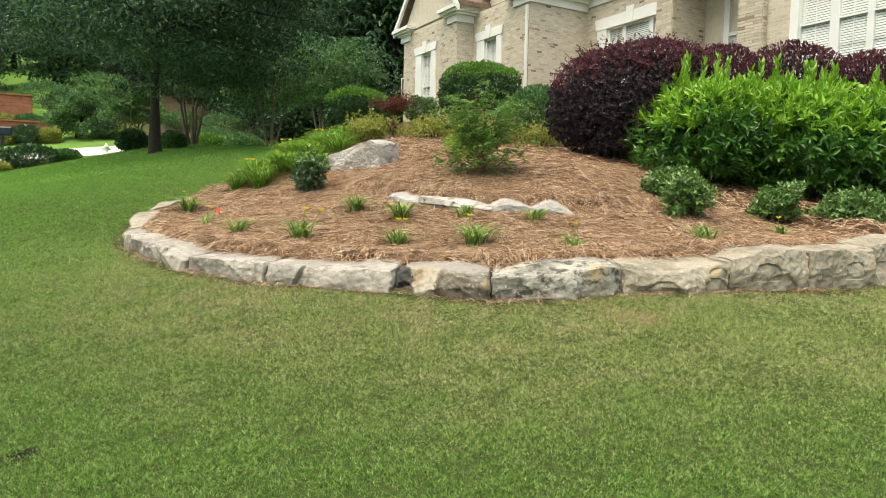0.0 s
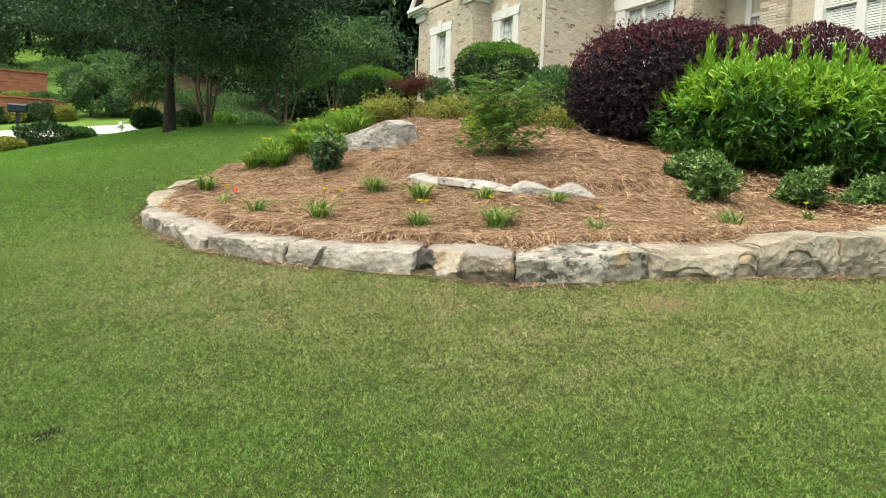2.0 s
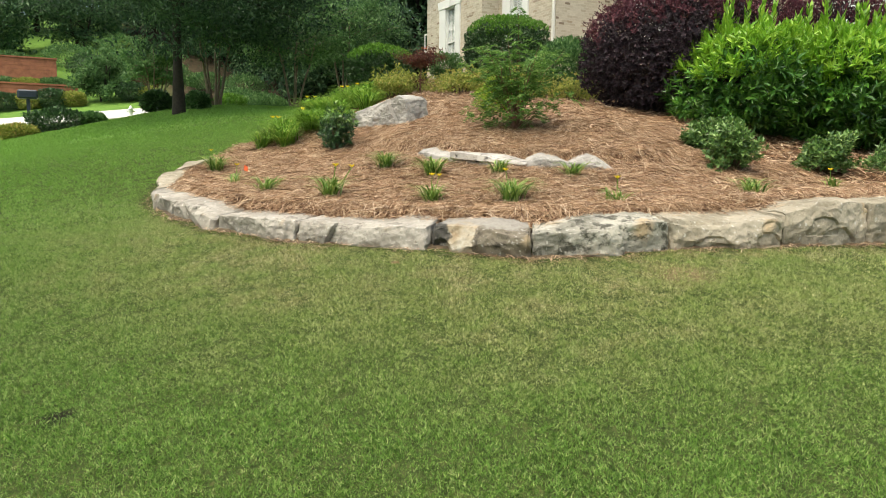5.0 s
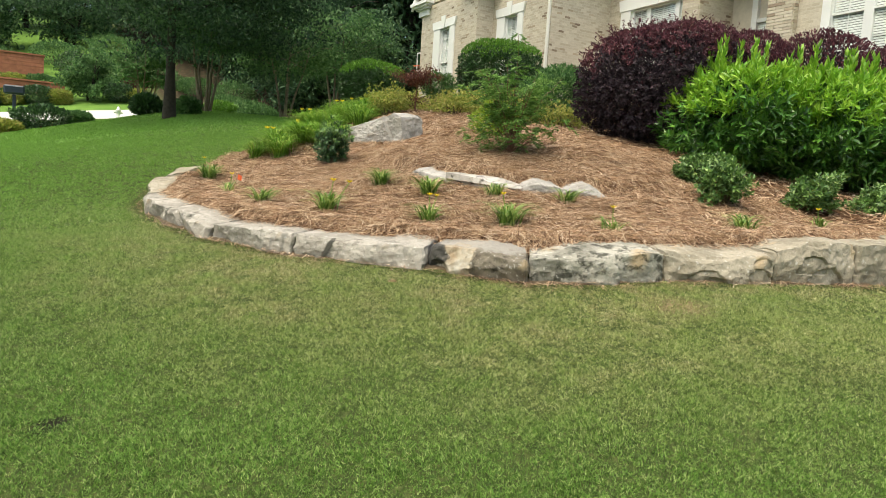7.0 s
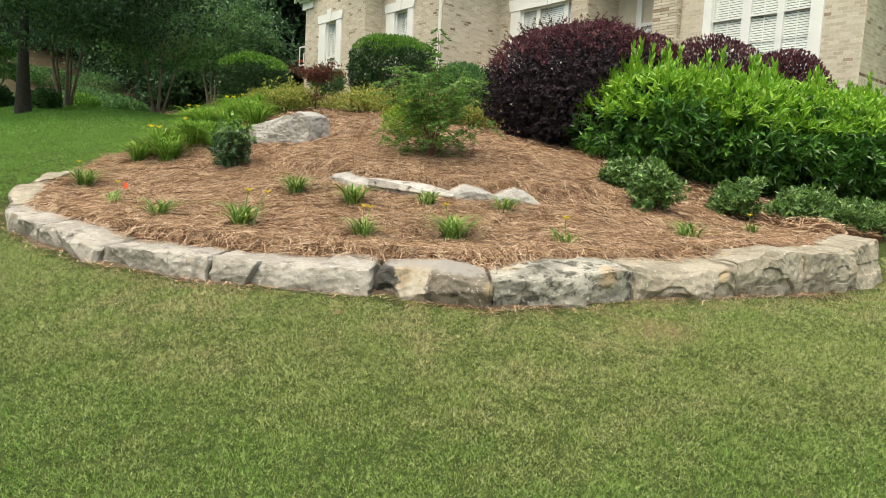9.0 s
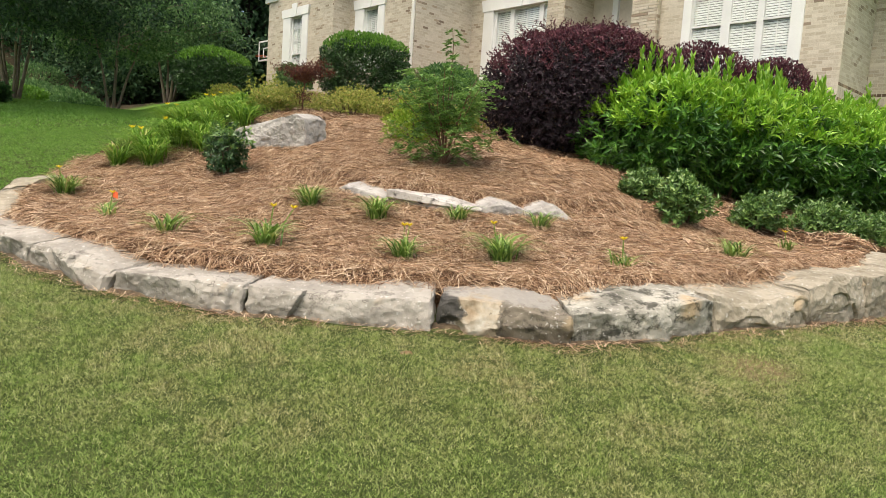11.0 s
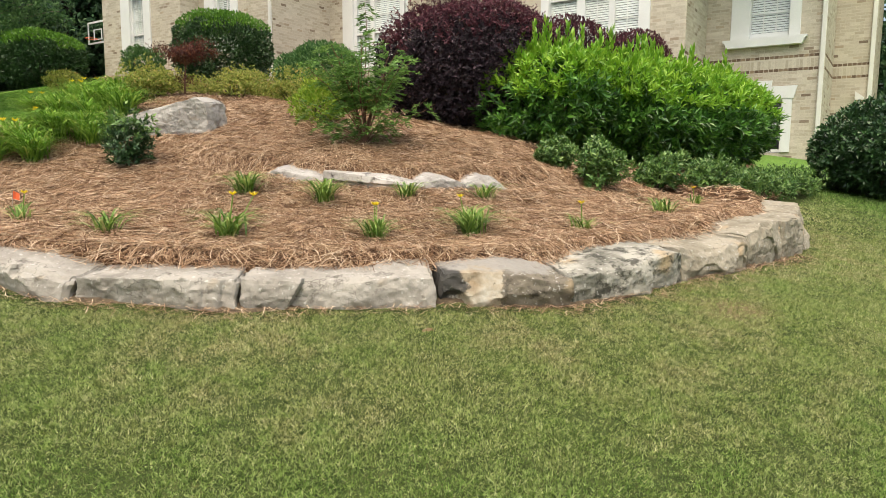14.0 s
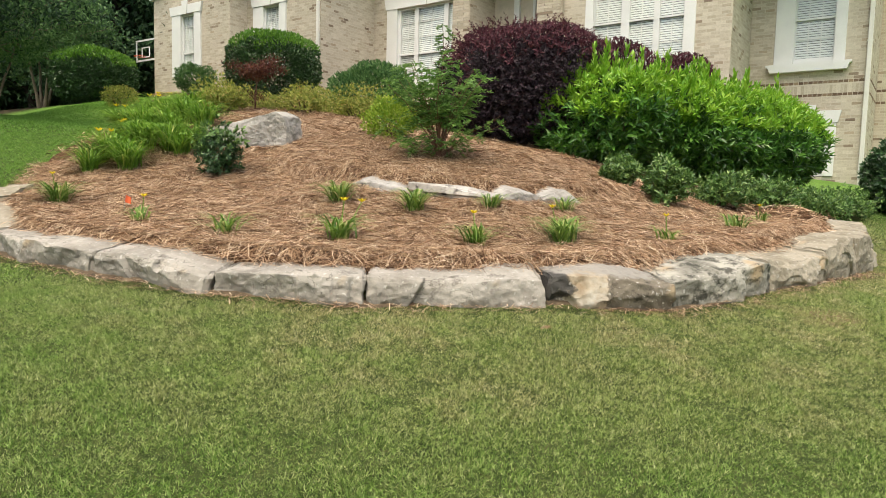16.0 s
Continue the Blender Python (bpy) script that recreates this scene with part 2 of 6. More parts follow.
def banded_stone(name):
    """One block of several stones grown together: black end, cream heart, brown flank. Its upper part is coloured
    paler.
    """
    m = stone_material(name, (0.085, 0.07, 0.052), (0.17, 0.145, 0.115), (0.04, 0.035, 0.03), rust_at=0.7, dark_at=0.56, dark_size=6)
    t, b = m.node_tree, m.node_tree.nodes["Principled BSDF"]
    base = b.inputs["Base Color"].links[0].from_socket
    tc = t.nodes.new("ShaderNodeTexCoord").outputs["Object"]
    parts = t.nodes.new("ShaderNodeSeparateXYZ")
    t.links.new(tc, parts.inputs[0])

    def warped(axis, scale, reach):
        a = t.nodes.new("ShaderNodeMath")
        a.operation = "MULTIPLY_ADD"
        t.links.new(noise_of(t, scale, 4, 0.6, tc), a.inputs[0])
        a.inputs[1].default_value = reach
        t.links.new(parts.outputs[axis], a.inputs[2])
        return a.outputs[0]

    along = warped("X", 8.0, 0.30)
    cream = ramp(t, noise_of(t, 7, 5, 0.65, tc), [(0.3, (0.23, 0.165, 0.105)), (0.5, (0.33, 0.275, 0.205)), (0.68, (0.42, 0.385, 0.335))])
    where = ramp(t, along, [(0.255, (0, 0, 0)), (0.27, (1, 1, 1)), (0.475, (1, 1, 1)), (0.49, (0, 0, 0))])
    colour = mixed(t, where, base, cream)
    ends = ramp(t, along, [(0.235, (1, 1, 1)), (0.262, (0, 0, 0))])
    colour = mixed(t, ends, colour, (0.06, 0.056, 0.052))
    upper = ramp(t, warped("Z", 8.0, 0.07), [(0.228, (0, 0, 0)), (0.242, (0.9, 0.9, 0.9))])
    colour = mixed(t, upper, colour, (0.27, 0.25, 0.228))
    t.links.new(colour, b.inputs["Base Color"])
    return m


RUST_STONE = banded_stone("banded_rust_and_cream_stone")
PALE_STONE = stone_material("pale_boulder_stone", (0.21, 0.195, 0.182), (0.375, 0.355, 0.335), (0.12, 0.11, 0.105), rust_at=0.75, dark_at=0.60, dark_size=7.0)
BRICK = brick_material("buff_brick", [(0.0, (0.44, 0.38, 0.305)), (0.3, (0.505, 0.445, 0.36)), (0.7, (0.55, 0.49, 0.405)), (0.9, (0.61, 0.55, 0.465)), (0.95, (0.44, 0.36, 0.275)), (1.0, (0.20, 0.15, 0.115))])
BRICK_DARK = brick_material("dark_header_brick", [(0.0, (0.13, 0.085, 0.06)), (0.6, (0.20, 0.14, 0.10)), (1.0, (0.34, 0.25, 0.17))])
MORTAR = plain("mortar", (0.58, 0.52, 0.43), 0.95, 0.1, 5, relief=0.3)
TRIM = plain("painted_trim", (0.76, 0.76, 0.755), 0.55, 0.04, 2)
SASH = plain("sash_paint", (0.76, 0.76, 0.76), 0.45, 0.03, 2)
BLIND = plain("blind_slat", (0.82, 0.82, 0.81), 0.5, 0.04, 3)
DARK_ROOM = plain("dim_room_backing", (0.10, 0.10, 0.11), 0.9, 0.2, 1)
GLASS = glass_material()
SHINGLE = plain("roof_shingle", (0.20, 0.135, 0.10), 0.9, 0.35, 7, relief=0.6)
SPOUT = plain("painted_metal", (0.72, 0.70, 0.66), 0.4, 0.05, 3)
DOOR_WOOD = plain("dark_stained_door", (0.05, 0.035, 0.028), 0.4, 0.3, 6)
BARK = plain("bark", (0.03, 0.025, 0.02), 0.95, 0.4, 14, relief=1.0, fine=30)
PALE_BARK = plain("smooth_pale_bark", (0.17, 0.135, 0.10), 0.8, 0.3, 9, relief=0.4)
TWIG = plain("twig", (0.12, 0.085, 0.055), 0.85, 0.3, 20)
RED_TWIG = plain("reddish_cane", (0.17, 0.085, 0.06), 0.8, 0.3, 20)
CONCRETE = plain("pale_concrete", (0.52, 0.51, 0.49), 0.9, 0.1, 1.5, relief=0.2)
RED_BRICK = plain("red_garden_brick", (0.30, 0.115, 0.07), 0.9, 0.25, 3, relief=0.5)
MAILBOX = plain("dark_blue_metal", (0.02, 0.03, 0.05), 0.4, 0.1, 6)
SOIL = plain("bare_soil", (0.095, 0.068, 0.043), 0.95, 0.6, 24, relief=1.0)
WHITE_PAINT = plain("white_paint", (0.8, 0.8, 0.8), 0.4, 0.03, 3)
ORANGE = plain("orange_plastic", (0.85, 0.16, 0.06), 0.5, 0.06, 20)
WIRE = plain("galvanised_wire", (0.35, 0.35, 0.35), 0.4, 0.1, 20, metal=0.8)
IRON = plain("dark_iron", (0.03, 0.03, 0.032), 0.5, 0.2, 10)

LAUREL = leaf_material("laurel_leaf", [(0.0, (0.018, 0.065, 0.012)), (0.5, (0.06, 0.175, 0.026)), (1.0, (0.14, 0.31, 0.05))], 0.32, 0.5, 0.22)
LAUREL_NEW = leaf_material("young_laurel_leaf", [(0.0, (0.125, 0.29, 0.026)), (0.5, (0.21, 0.41, 0.04)), (1.0, (0.35, 0.54, 0.07))], 0.35, 0.45, 0.35)
PURPLE = leaf_material("purple_leaf", [(0.0, (0.014, 0.010, 0.015)), (0.6, (0.032, 0.020, 0.029)), (1.0, (0.085, 0.052, 0.07))], 0.6, 0.3, 0.15)
PURPLE_NEW = leaf_material("young_purple_leaf", [(0.0, (0.045, 0.016, 0.025)), (0.6, (0.095, 0.028, 0.042)), (1.0, (0.18, 0.06, 0.08))], 0.55, 0.3, 0.25)
HOLLY = leaf_material("holly_leaf", [(0.0, (0.016, 0.045, 0.016)), (0.6, (0.038, 0.095, 0.03)), (1.0, (0.085, 0.165, 0.06))], 0.3, 0.5, 0.15)
BOX_NEW = leaf_material("clipped_young_leaf", [(0.0, (0.06, 0.16, 0.02)), (0.6, (0.11, 0.25, 0.03)), (1.0, (0.18, 0.34, 0.05))], 0.4, 0.4, 0.3)
LACY = leaf_material("lacy_leaf", [(0.0, (0.055, 0.13, 0.026)), (0.6, (0.14, 0.275, 0.06)), (1.0, (0.26, 0.42, 0.12))], 0.45, 0.4, 0.35)
SPIREA = leaf_material("golden_leaf", [(0.0, (0.12, 0.17, 0.03)), (0.5, (0.28, 0.33, 0.065)), (0.85, (0.42, 0.42, 0.11)), (1.0, (0.46, 0.32, 0.13))], 0.5, 0.35, 0.3)
LIME = leaf_material("lime_leaf", [(0.0, (0.13, 0.23, 0.02)), (0.6, (0.23, 0.35, 0.035)), (1.0, (0.36, 0.46, 0.07))], 0.45, 0.35, 0.3)
MAROON = leaf_material("maroon_leaf", [(0.0, (0.05, 0.018, 0.016)), (0.6, (0.11, 0.032, 0.026)), (1.0, (0.19, 0.07, 0.04))], 0.5, 0.35, 0.25)
GARDENIA = leaf_material("low_shrub_leaf", [(0.0, (0.04, 0.10, 0.024)), (0.6, (0.11, 0.215, 0.05)), (1.0, (0.24, 0.36, 0.11))], 0.35, 0.5, 0.2)
LILY = leaf_material("daylily_blade", [(0.0, (0.065, 0.135, 0.026)), (0.55, (0.165, 0.29, 0.052)), (0.85, (0.30, 0.40, 0.11)), (1.0, (0.52, 0.46, 0.21))], 0.45, 0.4, 0.3)
LILY_LUSH = leaf_material("lush_daylily_blade", [(0.0, (0.075, 0.17, 0.024)), (0.6, (0.18, 0.345, 0.046)), (0.9, (0.30, 0.46, 0.085)), (1.0, (0.44, 0.46, 0.14))], 0.45, 0.4, 0.35)
PETAL = leaf_material("yellow_petal", [(0.0, (0.75, 0.5, 0.02)), (1.0, (0.85, 0.66, 0.05))], 0.5, 0.3, 0.3)
OAK = leaf_material("oak_leaf", [(0.0, (0.012, 0.034, 0.016)), (0.6, (0.033, 0.08, 0.036)), (1.0, (0.095, 0.17, 0.08))], 0.5, 0.35, 0.3)
WOODS = leaf_material("woodland_leaf", [(0.0, (0.021, 0.058, 0.028)), (0.6, (0.057, 0.127, 0.055)), (1.0, (0.135, 0.23, 0.10))], 0.5, 0.3, 0.25)
SHRUBBERY = leaf_material("garden_leaf", [(0.0, (0.04, 0.105, 0.035)), (0.6, (0.092, 0.195, 0.062)), (1.0, (0.18, 0.295, 0.11))], 0.5, 0.3, 0.35)

rng = np.random.default_rng(7)


# ---------------------------------------------------------------- mesh helpers
def mesh_np(name, verts, faces, smooth=False):
    me = bpy.data.meshes.new(name)
    faces = np.asarray(faces, np.int32)
    verts = np.asarray(verts, np.float32)
    me.vertices.add(len(verts))
    me.vertices.foreach_set("co", verts.ravel())
    me.loops.add(faces.size)
    me.loops.foreach_set("vertex_index", faces.ravel())
    me.polygons.add(len(faces))
    me.polygons.foreach_set("loop_start", np.arange(len(faces), dtype=np.int32) * faces.shape[1])
    me.polygons.foreach_set("use_smooth", np.full(len(faces), smooth))
    me.update(calc_edges=True)
    me.validate()
    return me


def put(name, me, mat, parent=None, label="", place=None):
    """Links one mesh object under its thing, or at top level."""
    if mat is not None and not me.materials:
        me.materials.append(mat)
    ob = new(name, me)
    if place is not None:
        ob.matrix_basis = place
    if parent is not None:
        ob.parent = parent
    if label:
        ob["label"] = label
    return ob


def part(name, bm, mat, parent, label="", smooth=False):
    me = bpy.data.meshes.new(name)
    bm.to_mesh(me)
    bm.free()
    if smooth:
        me.polygons.foreach_set("use_smooth", np.ones(len(me.polygons), bool))
    return put(name, me, mat, parent, label)


def box_into(bm, lo, hi, bevel=0.0):
    lo, hi = Vector(lo), Vector(hi)
    got = bmesh.ops.create_cube(bm, size=1.0)["verts"]
    bmesh.ops.scale(bm, vec=hi - lo, verts=got)
    bmesh.ops.translate(bm, vec=(lo + hi) / 2, verts=got)
    if bevel:
        edges = list({e for v in got for e in v.link_edges})
        bmesh.ops.bevel(bm, geom=edges, offset=bevel, segments=1, affect="EDGES")


def box(name, lo, hi, mat, parent, label="", bevel=0.0):
    bm = bmesh.new()
    box_into(bm, lo, hi, bevel)
    return part(name, bm, mat, parent, label)


def prism(name, outline, y0, y1, mat, parent, label=""):
    """A flat outline in x and z, as thick as from y0 to y1."""
    bm = bmesh.new()
    front = [bm.verts.new((x, y0, z)) for x, z in outline]
    back = [bm.verts.new((x, y1, z)) for x, z in outline]
    bm.faces.new(front)
    bm.faces.new(back[::-1])
    n = len(outline)
    for i in range(n):
        bm.faces.new((front[i], back[i], back[(i + 1) % n], front[(i + 1) % n]))
    bmesh.ops.recalc_face_normals(bm, faces=bm.faces)
    return part(name, bm, mat, parent, label)


def thing(name, place, label, category, group="", kind=""):
    ob = new(name)
    ob.empty_display_size = 0.1
    ob.matrix_basis = place if isinstance(place, Matrix) else Matrix.Translation(place)
    return tagged(ob, label, category, group, kind)


def unit(v):
    return v / np.maximum(np.linalg.norm(v, axis=-1, keepdims=True), 1e-9)


def rosettes(centre, axis, per, r, length, width, open_from=0.5, open_to=1.35, fold=0.1):
    """Tufts of leaves that spread round each shoot's axis."""
    n = len(centre)
    axis = unit(axis)
    ref = unit(np.cross(axis, r.normal(size=(n, 3))))
    other = np.cross(axis, ref)
    turn = r.uniform(0, 6.28, (n, 1)) + np.arange(per)[None] * 2.4
    tip = r.uniform(open_from, open_to, (n, per))
    way = axis[:, None] * np.cos(tip)[..., None] + (ref[:, None] * np.cos(turn)[..., None] + other[:, None] * np.sin(turn)[..., None]) * np.sin(tip)[..., None]
    start = centre[:, None] - axis[:, None] * (np.arange(per)[None, :, None] * 0.12 * length)
    s = r.uniform(0.7, 1.2, (n, per))
    face = axis[:, None] * 0.9 + np.array([0, 0, 0.5]) + 0.25 * r.normal(size=(n, per, 3))
    return leaf_arrays(start.reshape(-1, 3), way.reshape(-1, 3), face.reshape(-1, 3), (length * s).ravel(), (width * s).ravel(), fold)


def leaf_arrays(base, way, face, length, width, fold=0.12):
    """Folded leaves: base, the way to the tip, the way the blade faces; one quad each."""
    way = unit(way)
    side = unit(np.cross(way, face))
    up = np.cross(side, way)
    length, width = np.reshape(length, (-1, 1)), np.reshape(width, (-1, 1))
    mid = base + way * length * 0.45 + up * length * fold
    v = np.stack([base, mid + side * width / 2, base + way * length, mid - side * width / 2], 1)
    return v.reshape(-1, 3), np.arange(len(base) * 4).reshape(-1, 4)


def strip_arrays(lines, widths, side):
    """Ribbons: lines (n, k, 3), widths (k,), side (n, 3)."""
    n, k, _ = lines.shape
    w = np.asarray(widths).reshape(1, k, 1) * side[:, None, :] / 2
    v = np.stack([lines - w, lines + w], 2).reshape(-1, 3)
    first = np.arange(n)[:, None] * (2 * k) + np.arange(k - 1)[None] * 2
    f = np.stack([first, first + 1, first + 3, first + 2], -1).reshape(-1, 4)
    return v, f


def tube_arrays(line, radii, sides=6, start=0):
    line = np.asarray(line, float)
    way = unit(np.gradient(line, axis=0))
    ref = np.where(np.abs(way[:, 2:3]) > 0.9, [[1.0, 0, 0]], [[0, 0, 1.0]])
    a = unit(np.cross(way, ref))
    b = np.cross(way, a)
    ang = np.linspace(0, 2 * np.pi, sides, endpoint=False)
    ring = np.cos(ang)[None, :, None] * a[:, None] + np.sin(ang)[None, :, None] * b[:, None]
    v = (line[:, None] + ring * np.reshape(radii, (-1, 1, 1))).reshape(-1, 3)
    k = len(line)
    i, j = np.meshgrid(np.arange(k - 1), np.arange(sides), indexing="ij")
    f = np.stack([i * sides + j, i * sides + (j + 1) % sides, (i + 1) * sides + (j + 1) % sides, (i + 1) * sides + j], -1)
    return v, f.reshape(-1, 4) + start


def tubes(lines, radii, sides=6):
    vs, fs, n = [], [], 0
    for line, r in zip(lines, radii):
        v, f = tube_arrays(line, r, sides, n)
        vs.append(v)
        fs.append(f)
        n += len(v)
    return np.concatenate(vs), np.concatenate(fs)


def lumps(d, seed, size=1.0):
    """A smooth uneven field over directions or places."""
    r = np.random.default_rng(seed)
    out = np.zeros(len(d))
    for k in range(7):
        w = r.normal(size=3) * (1.6 + 0.9 * k) / size
        out += np.sin(d @ w + r.uniform(0, 6.28)) / (1 + 0.5 * k)
    return out / 3.0


# ---------------------------------------------------------------- ground
def ease(v):
    v = np.clip(v, 0, 1)
    return v * v * (3 - 2 * v)


def lawn_z(x, y):
    x, y = np.asarray(x, float), np.asarray(y, float)
    across = np.interp(x, [-400, -90, -60, -50, -43, -38, -33, -27, -20, -13, 10, 40, 400], [34, 18, 10.5, 8.0, 5.7, 4.25, 3.15, 2.5, 2.42, 1.78, -1.37, -3.0, -5])
    along = np.interp(y, [-400, -40, -8, 4.2, 5.2, 7.3, 11.4, 18, 40, 400], [-4, -3.0, -0.985, 0.505, 0.54, 0.56, 0.9, 1.4, 2.4, 6])
    dip = -0.12 * np.maximum(0, 2.9 - y) * ease((-9 - x) / 8) * ease((x + 27) / 5) * ease((y + 12) / 6)
    pad = 0.75 * ease((y - 7) / 5) * ease((-8 - x) / 5) * ease((x + 34) / 8)
    hollow = -0.22 * np.exp(-0.5 * (((x + 7.4) / 1.3) ** 2 + ((y - 1.2) / 1.3) ** 2))
    return across + along + pad + dip + hollow - 0.025


# the stone wall's front line, joint by joint
WALL = [(-1.52, 7.72), (-1.38, 6.72), (-1.42, 5.85), (-1.60, 5.02), (-1.80, 4.12), (-2.20, 3.20), (-2.80, 2.69),
        (-3.58, 1.91), (-4.37, 1.43), (-5.28, 1.17), (-6.72, 1.14), (-7.75, 1.45), (-8.25, 1.92)]
HEART = np.array([-6.5, 7.0])
EDGE = [(-2.3, 8.3), (-1.86, 7.65), (-1.72, 6.7), (-1.76, 5.9), (-1.95, 5.1), (-2.14, 4.25), (-2.48, 3.45), (-3.02, 2.97),
        (-3.75, 2.22), (-4.48, 1.76), (-5.30, 1.50), (-6.7, 1.40), (-7.6, 1.64), (-8.1, 2.0), (-8.65, 2.42), (-9.6, 3.0),
        (-12.2, 5.2), (-16.5, 8.4), (-21.0, 11.4), (-23.6, 12.6), (-23.6, 13.1), (-16.2, 16.2), (-5.1, 17.6), (-3.9, 17.9), (-3.2, 15), (-2.25, 12), (-2.1, 10)]
WALLED = [1.0] * 13 + [0.7, 0.1] + [0.0] * 4 + [0.3, 0.6, 0.6, 0.5, 0.3, 0.0, 0.0, 0.0]


def bed_ring(count=220):
    """The bed's outline by even angles round its heart: distance and how much of it is walled."""
    pts = np.array(EDGE) - HEART
    dense, flag = [], []
    for i in range(len(pts)):
        a, b = pts[i], pts[(i + 1) % len(pts)]
        for s in np.linspace(0, 1, 24, endpoint=False):
            dense.append(a + (b - a) * s)
            flag.append(WALLED[i] + (WALLED[(i + 1) % len(pts)] - WALLED[i]) * s)
    dense, flag = np.array(dense), np.array(flag)
    ang = np.arctan2(dense[:, 1], dense[:, 0])
    order = np.argsort(ang)
    th = np.linspace(-np.pi, np.pi, count, endpoint=False)
    dist = np.interp(th, ang[order], np.hypot(*dense.T)[order], period=2 * np.pi)
    return th, dist, np.interp(th, ang[order], flag[order], period=2 * np.pi)


RING = bed_ring()


def bed_z(x, y):
    """The straw's height; inside is positive within the bed."""
    x, y = np.asarray(x, float), np.asarray(y, float)
    dx, dy = x - HEART[0], y - HEART[1]
    ang = np.arctan2(dy, dx)
    rim = np.interp(ang, RING[0], RING[1], period=2 * np.pi)
    walled = np.interp(ang, RING[0], RING[2], period=2 * np.pi)
    gap = rim - np.hypot(dx, dy)
    hill = 0.07 + 0.57 * np.exp(-0.5 * (((x + 6.8) / np.where(x > -6.8, 2.35, 3.5)) ** 2 + ((y - 7.5) / 1.85) ** 2))
    hill = hill + 0.30 * np.exp(-0.5 * (((x + 9.4) / 1.3) ** 2 + ((y - 5.9) / 1.15) ** 2))
    back, along = -0.64 * (x + 4.56) + 0.77 * (y - 4.52), 0.77 * (x + 4.56) + 0.64 * (y - 4.52)
    back = back - 0.2 * np.minimum(along ** 2, 3)
    step = 0.11 * ease((back + 0.08) / 0.30) * ease((2.6 - np.abs(along)) / 1.4) * ease((3.4 - back) / 2.0)
    soft = ease(gap / 0.9)
    rise = (hill + step + (0.10 + 0.09 * ease((y - 4.3) / 1.5) * (x > -4)) * walled * np.exp(-np.maximum(gap, 0) / 0.42) - 0.075 * walled * ease((0.12 - gap) / 0.17)) * (walled + (1 - walled) * soft) + 0.02
    ripple = 0.018 * np.sin(3.1 * x + 1.7 * y) * np.sin(2.3 * y - 1.1 * x) + 0.012 * np.sin(7.3 * x) * np.sin(6.1 * y + 1)
    return lawn_z(x, y) + rise + ripple * ease(gap / 0.4), gap


def on_ground(x, y):
    z, gap = bed_z(x, y)
    return float(z) if gap > 0 else float(lawn_z(x, y))


def grid_mesh(name, xs, ys, height):
    gx, gy = np.meshgrid(xs, ys, indexing="ij")
    v = np.stack([gx, gy, height(gx, gy)], -1).reshape(-1, 3)
    nx, ny = len(xs), len(ys)
    i, j = np.meshgrid(np.arange(nx - 1), np.arange(ny - 1), indexing="ij")
    a = i * ny + j
    return mesh_np(name, v, np.stack([a, a + ny, a + ny + 1, a + 1], -1).reshape(-1, 4), True)


def spread(lo, mid_lo, mid_hi, hi, step):
    near = np.arange(mid_lo, mid_hi, step)
    return np.unique(np.concatenate([mid_lo - np.geomspace(step, mid_lo - lo, 26), near, mid_hi + np.geomspace(step, hi - mid_hi, 26)]))


ground = tagged(put("ground", grid_mesh("ground", spread(-400, -30, 8, 400, 0.3), spread(-400, -8, 26, 400, 0.3), lawn_z), LAWN), "sloping mown green lawn with dry tan patches", "lawn", kind="structure")


def build_bed():
    th, dist, _ = RING
    s = np.concatenate([np.linspace(0.02, 0.9, 60), np.linspace(0.91, 1.0, 14)])
    x = HEART[0] + np.cos(th)[None] * dist[None] * s[:, None]
    y = HEART[1] + np.sin(th)[None] * dist[None] * s[:, None]
    z, _ = bed_z(x, y)
    v = np.stack([x, y, z], -1).reshape(-1, 3)
    n = len(th)
    i, j = np.meshgrid(np.arange(len(s) - 1), np.arange(n), indexing="ij")
    f = np.stack([i * n + j, (i + 1) * n + j, (i + 1) * n + (j + 1) % n, i * n + (j + 1) % n], -1).reshape(-1, 4)
    skirt = v[-n:].copy()
    skirt[:, 2] -= 0.35
    base = len(v)
    v = np.concatenate([v, skirt])
    k = np.arange(n)
    f = np.concatenate([f, np.stack([base - n + k, base + k, base + (k + 1) % n, base - n + (k + 1) % n], -1)])
    return tagged(put("planting_bed", mesh_np("planting_bed", v, f, True), STRAW_MAT), "mounded planting bed covered with brown pine straw", "garden bed", kind="structure")


bed = build_bed()


# ---------------------------------------------------------------- stones
def smooth(v):
    v = max(0.0, min(1.0, v))
    return v * v * (3 - 2 * v)


def profile(points, u):
    return float(np.interp(u, [p[0] for p in points], [p[1] for p in points]))


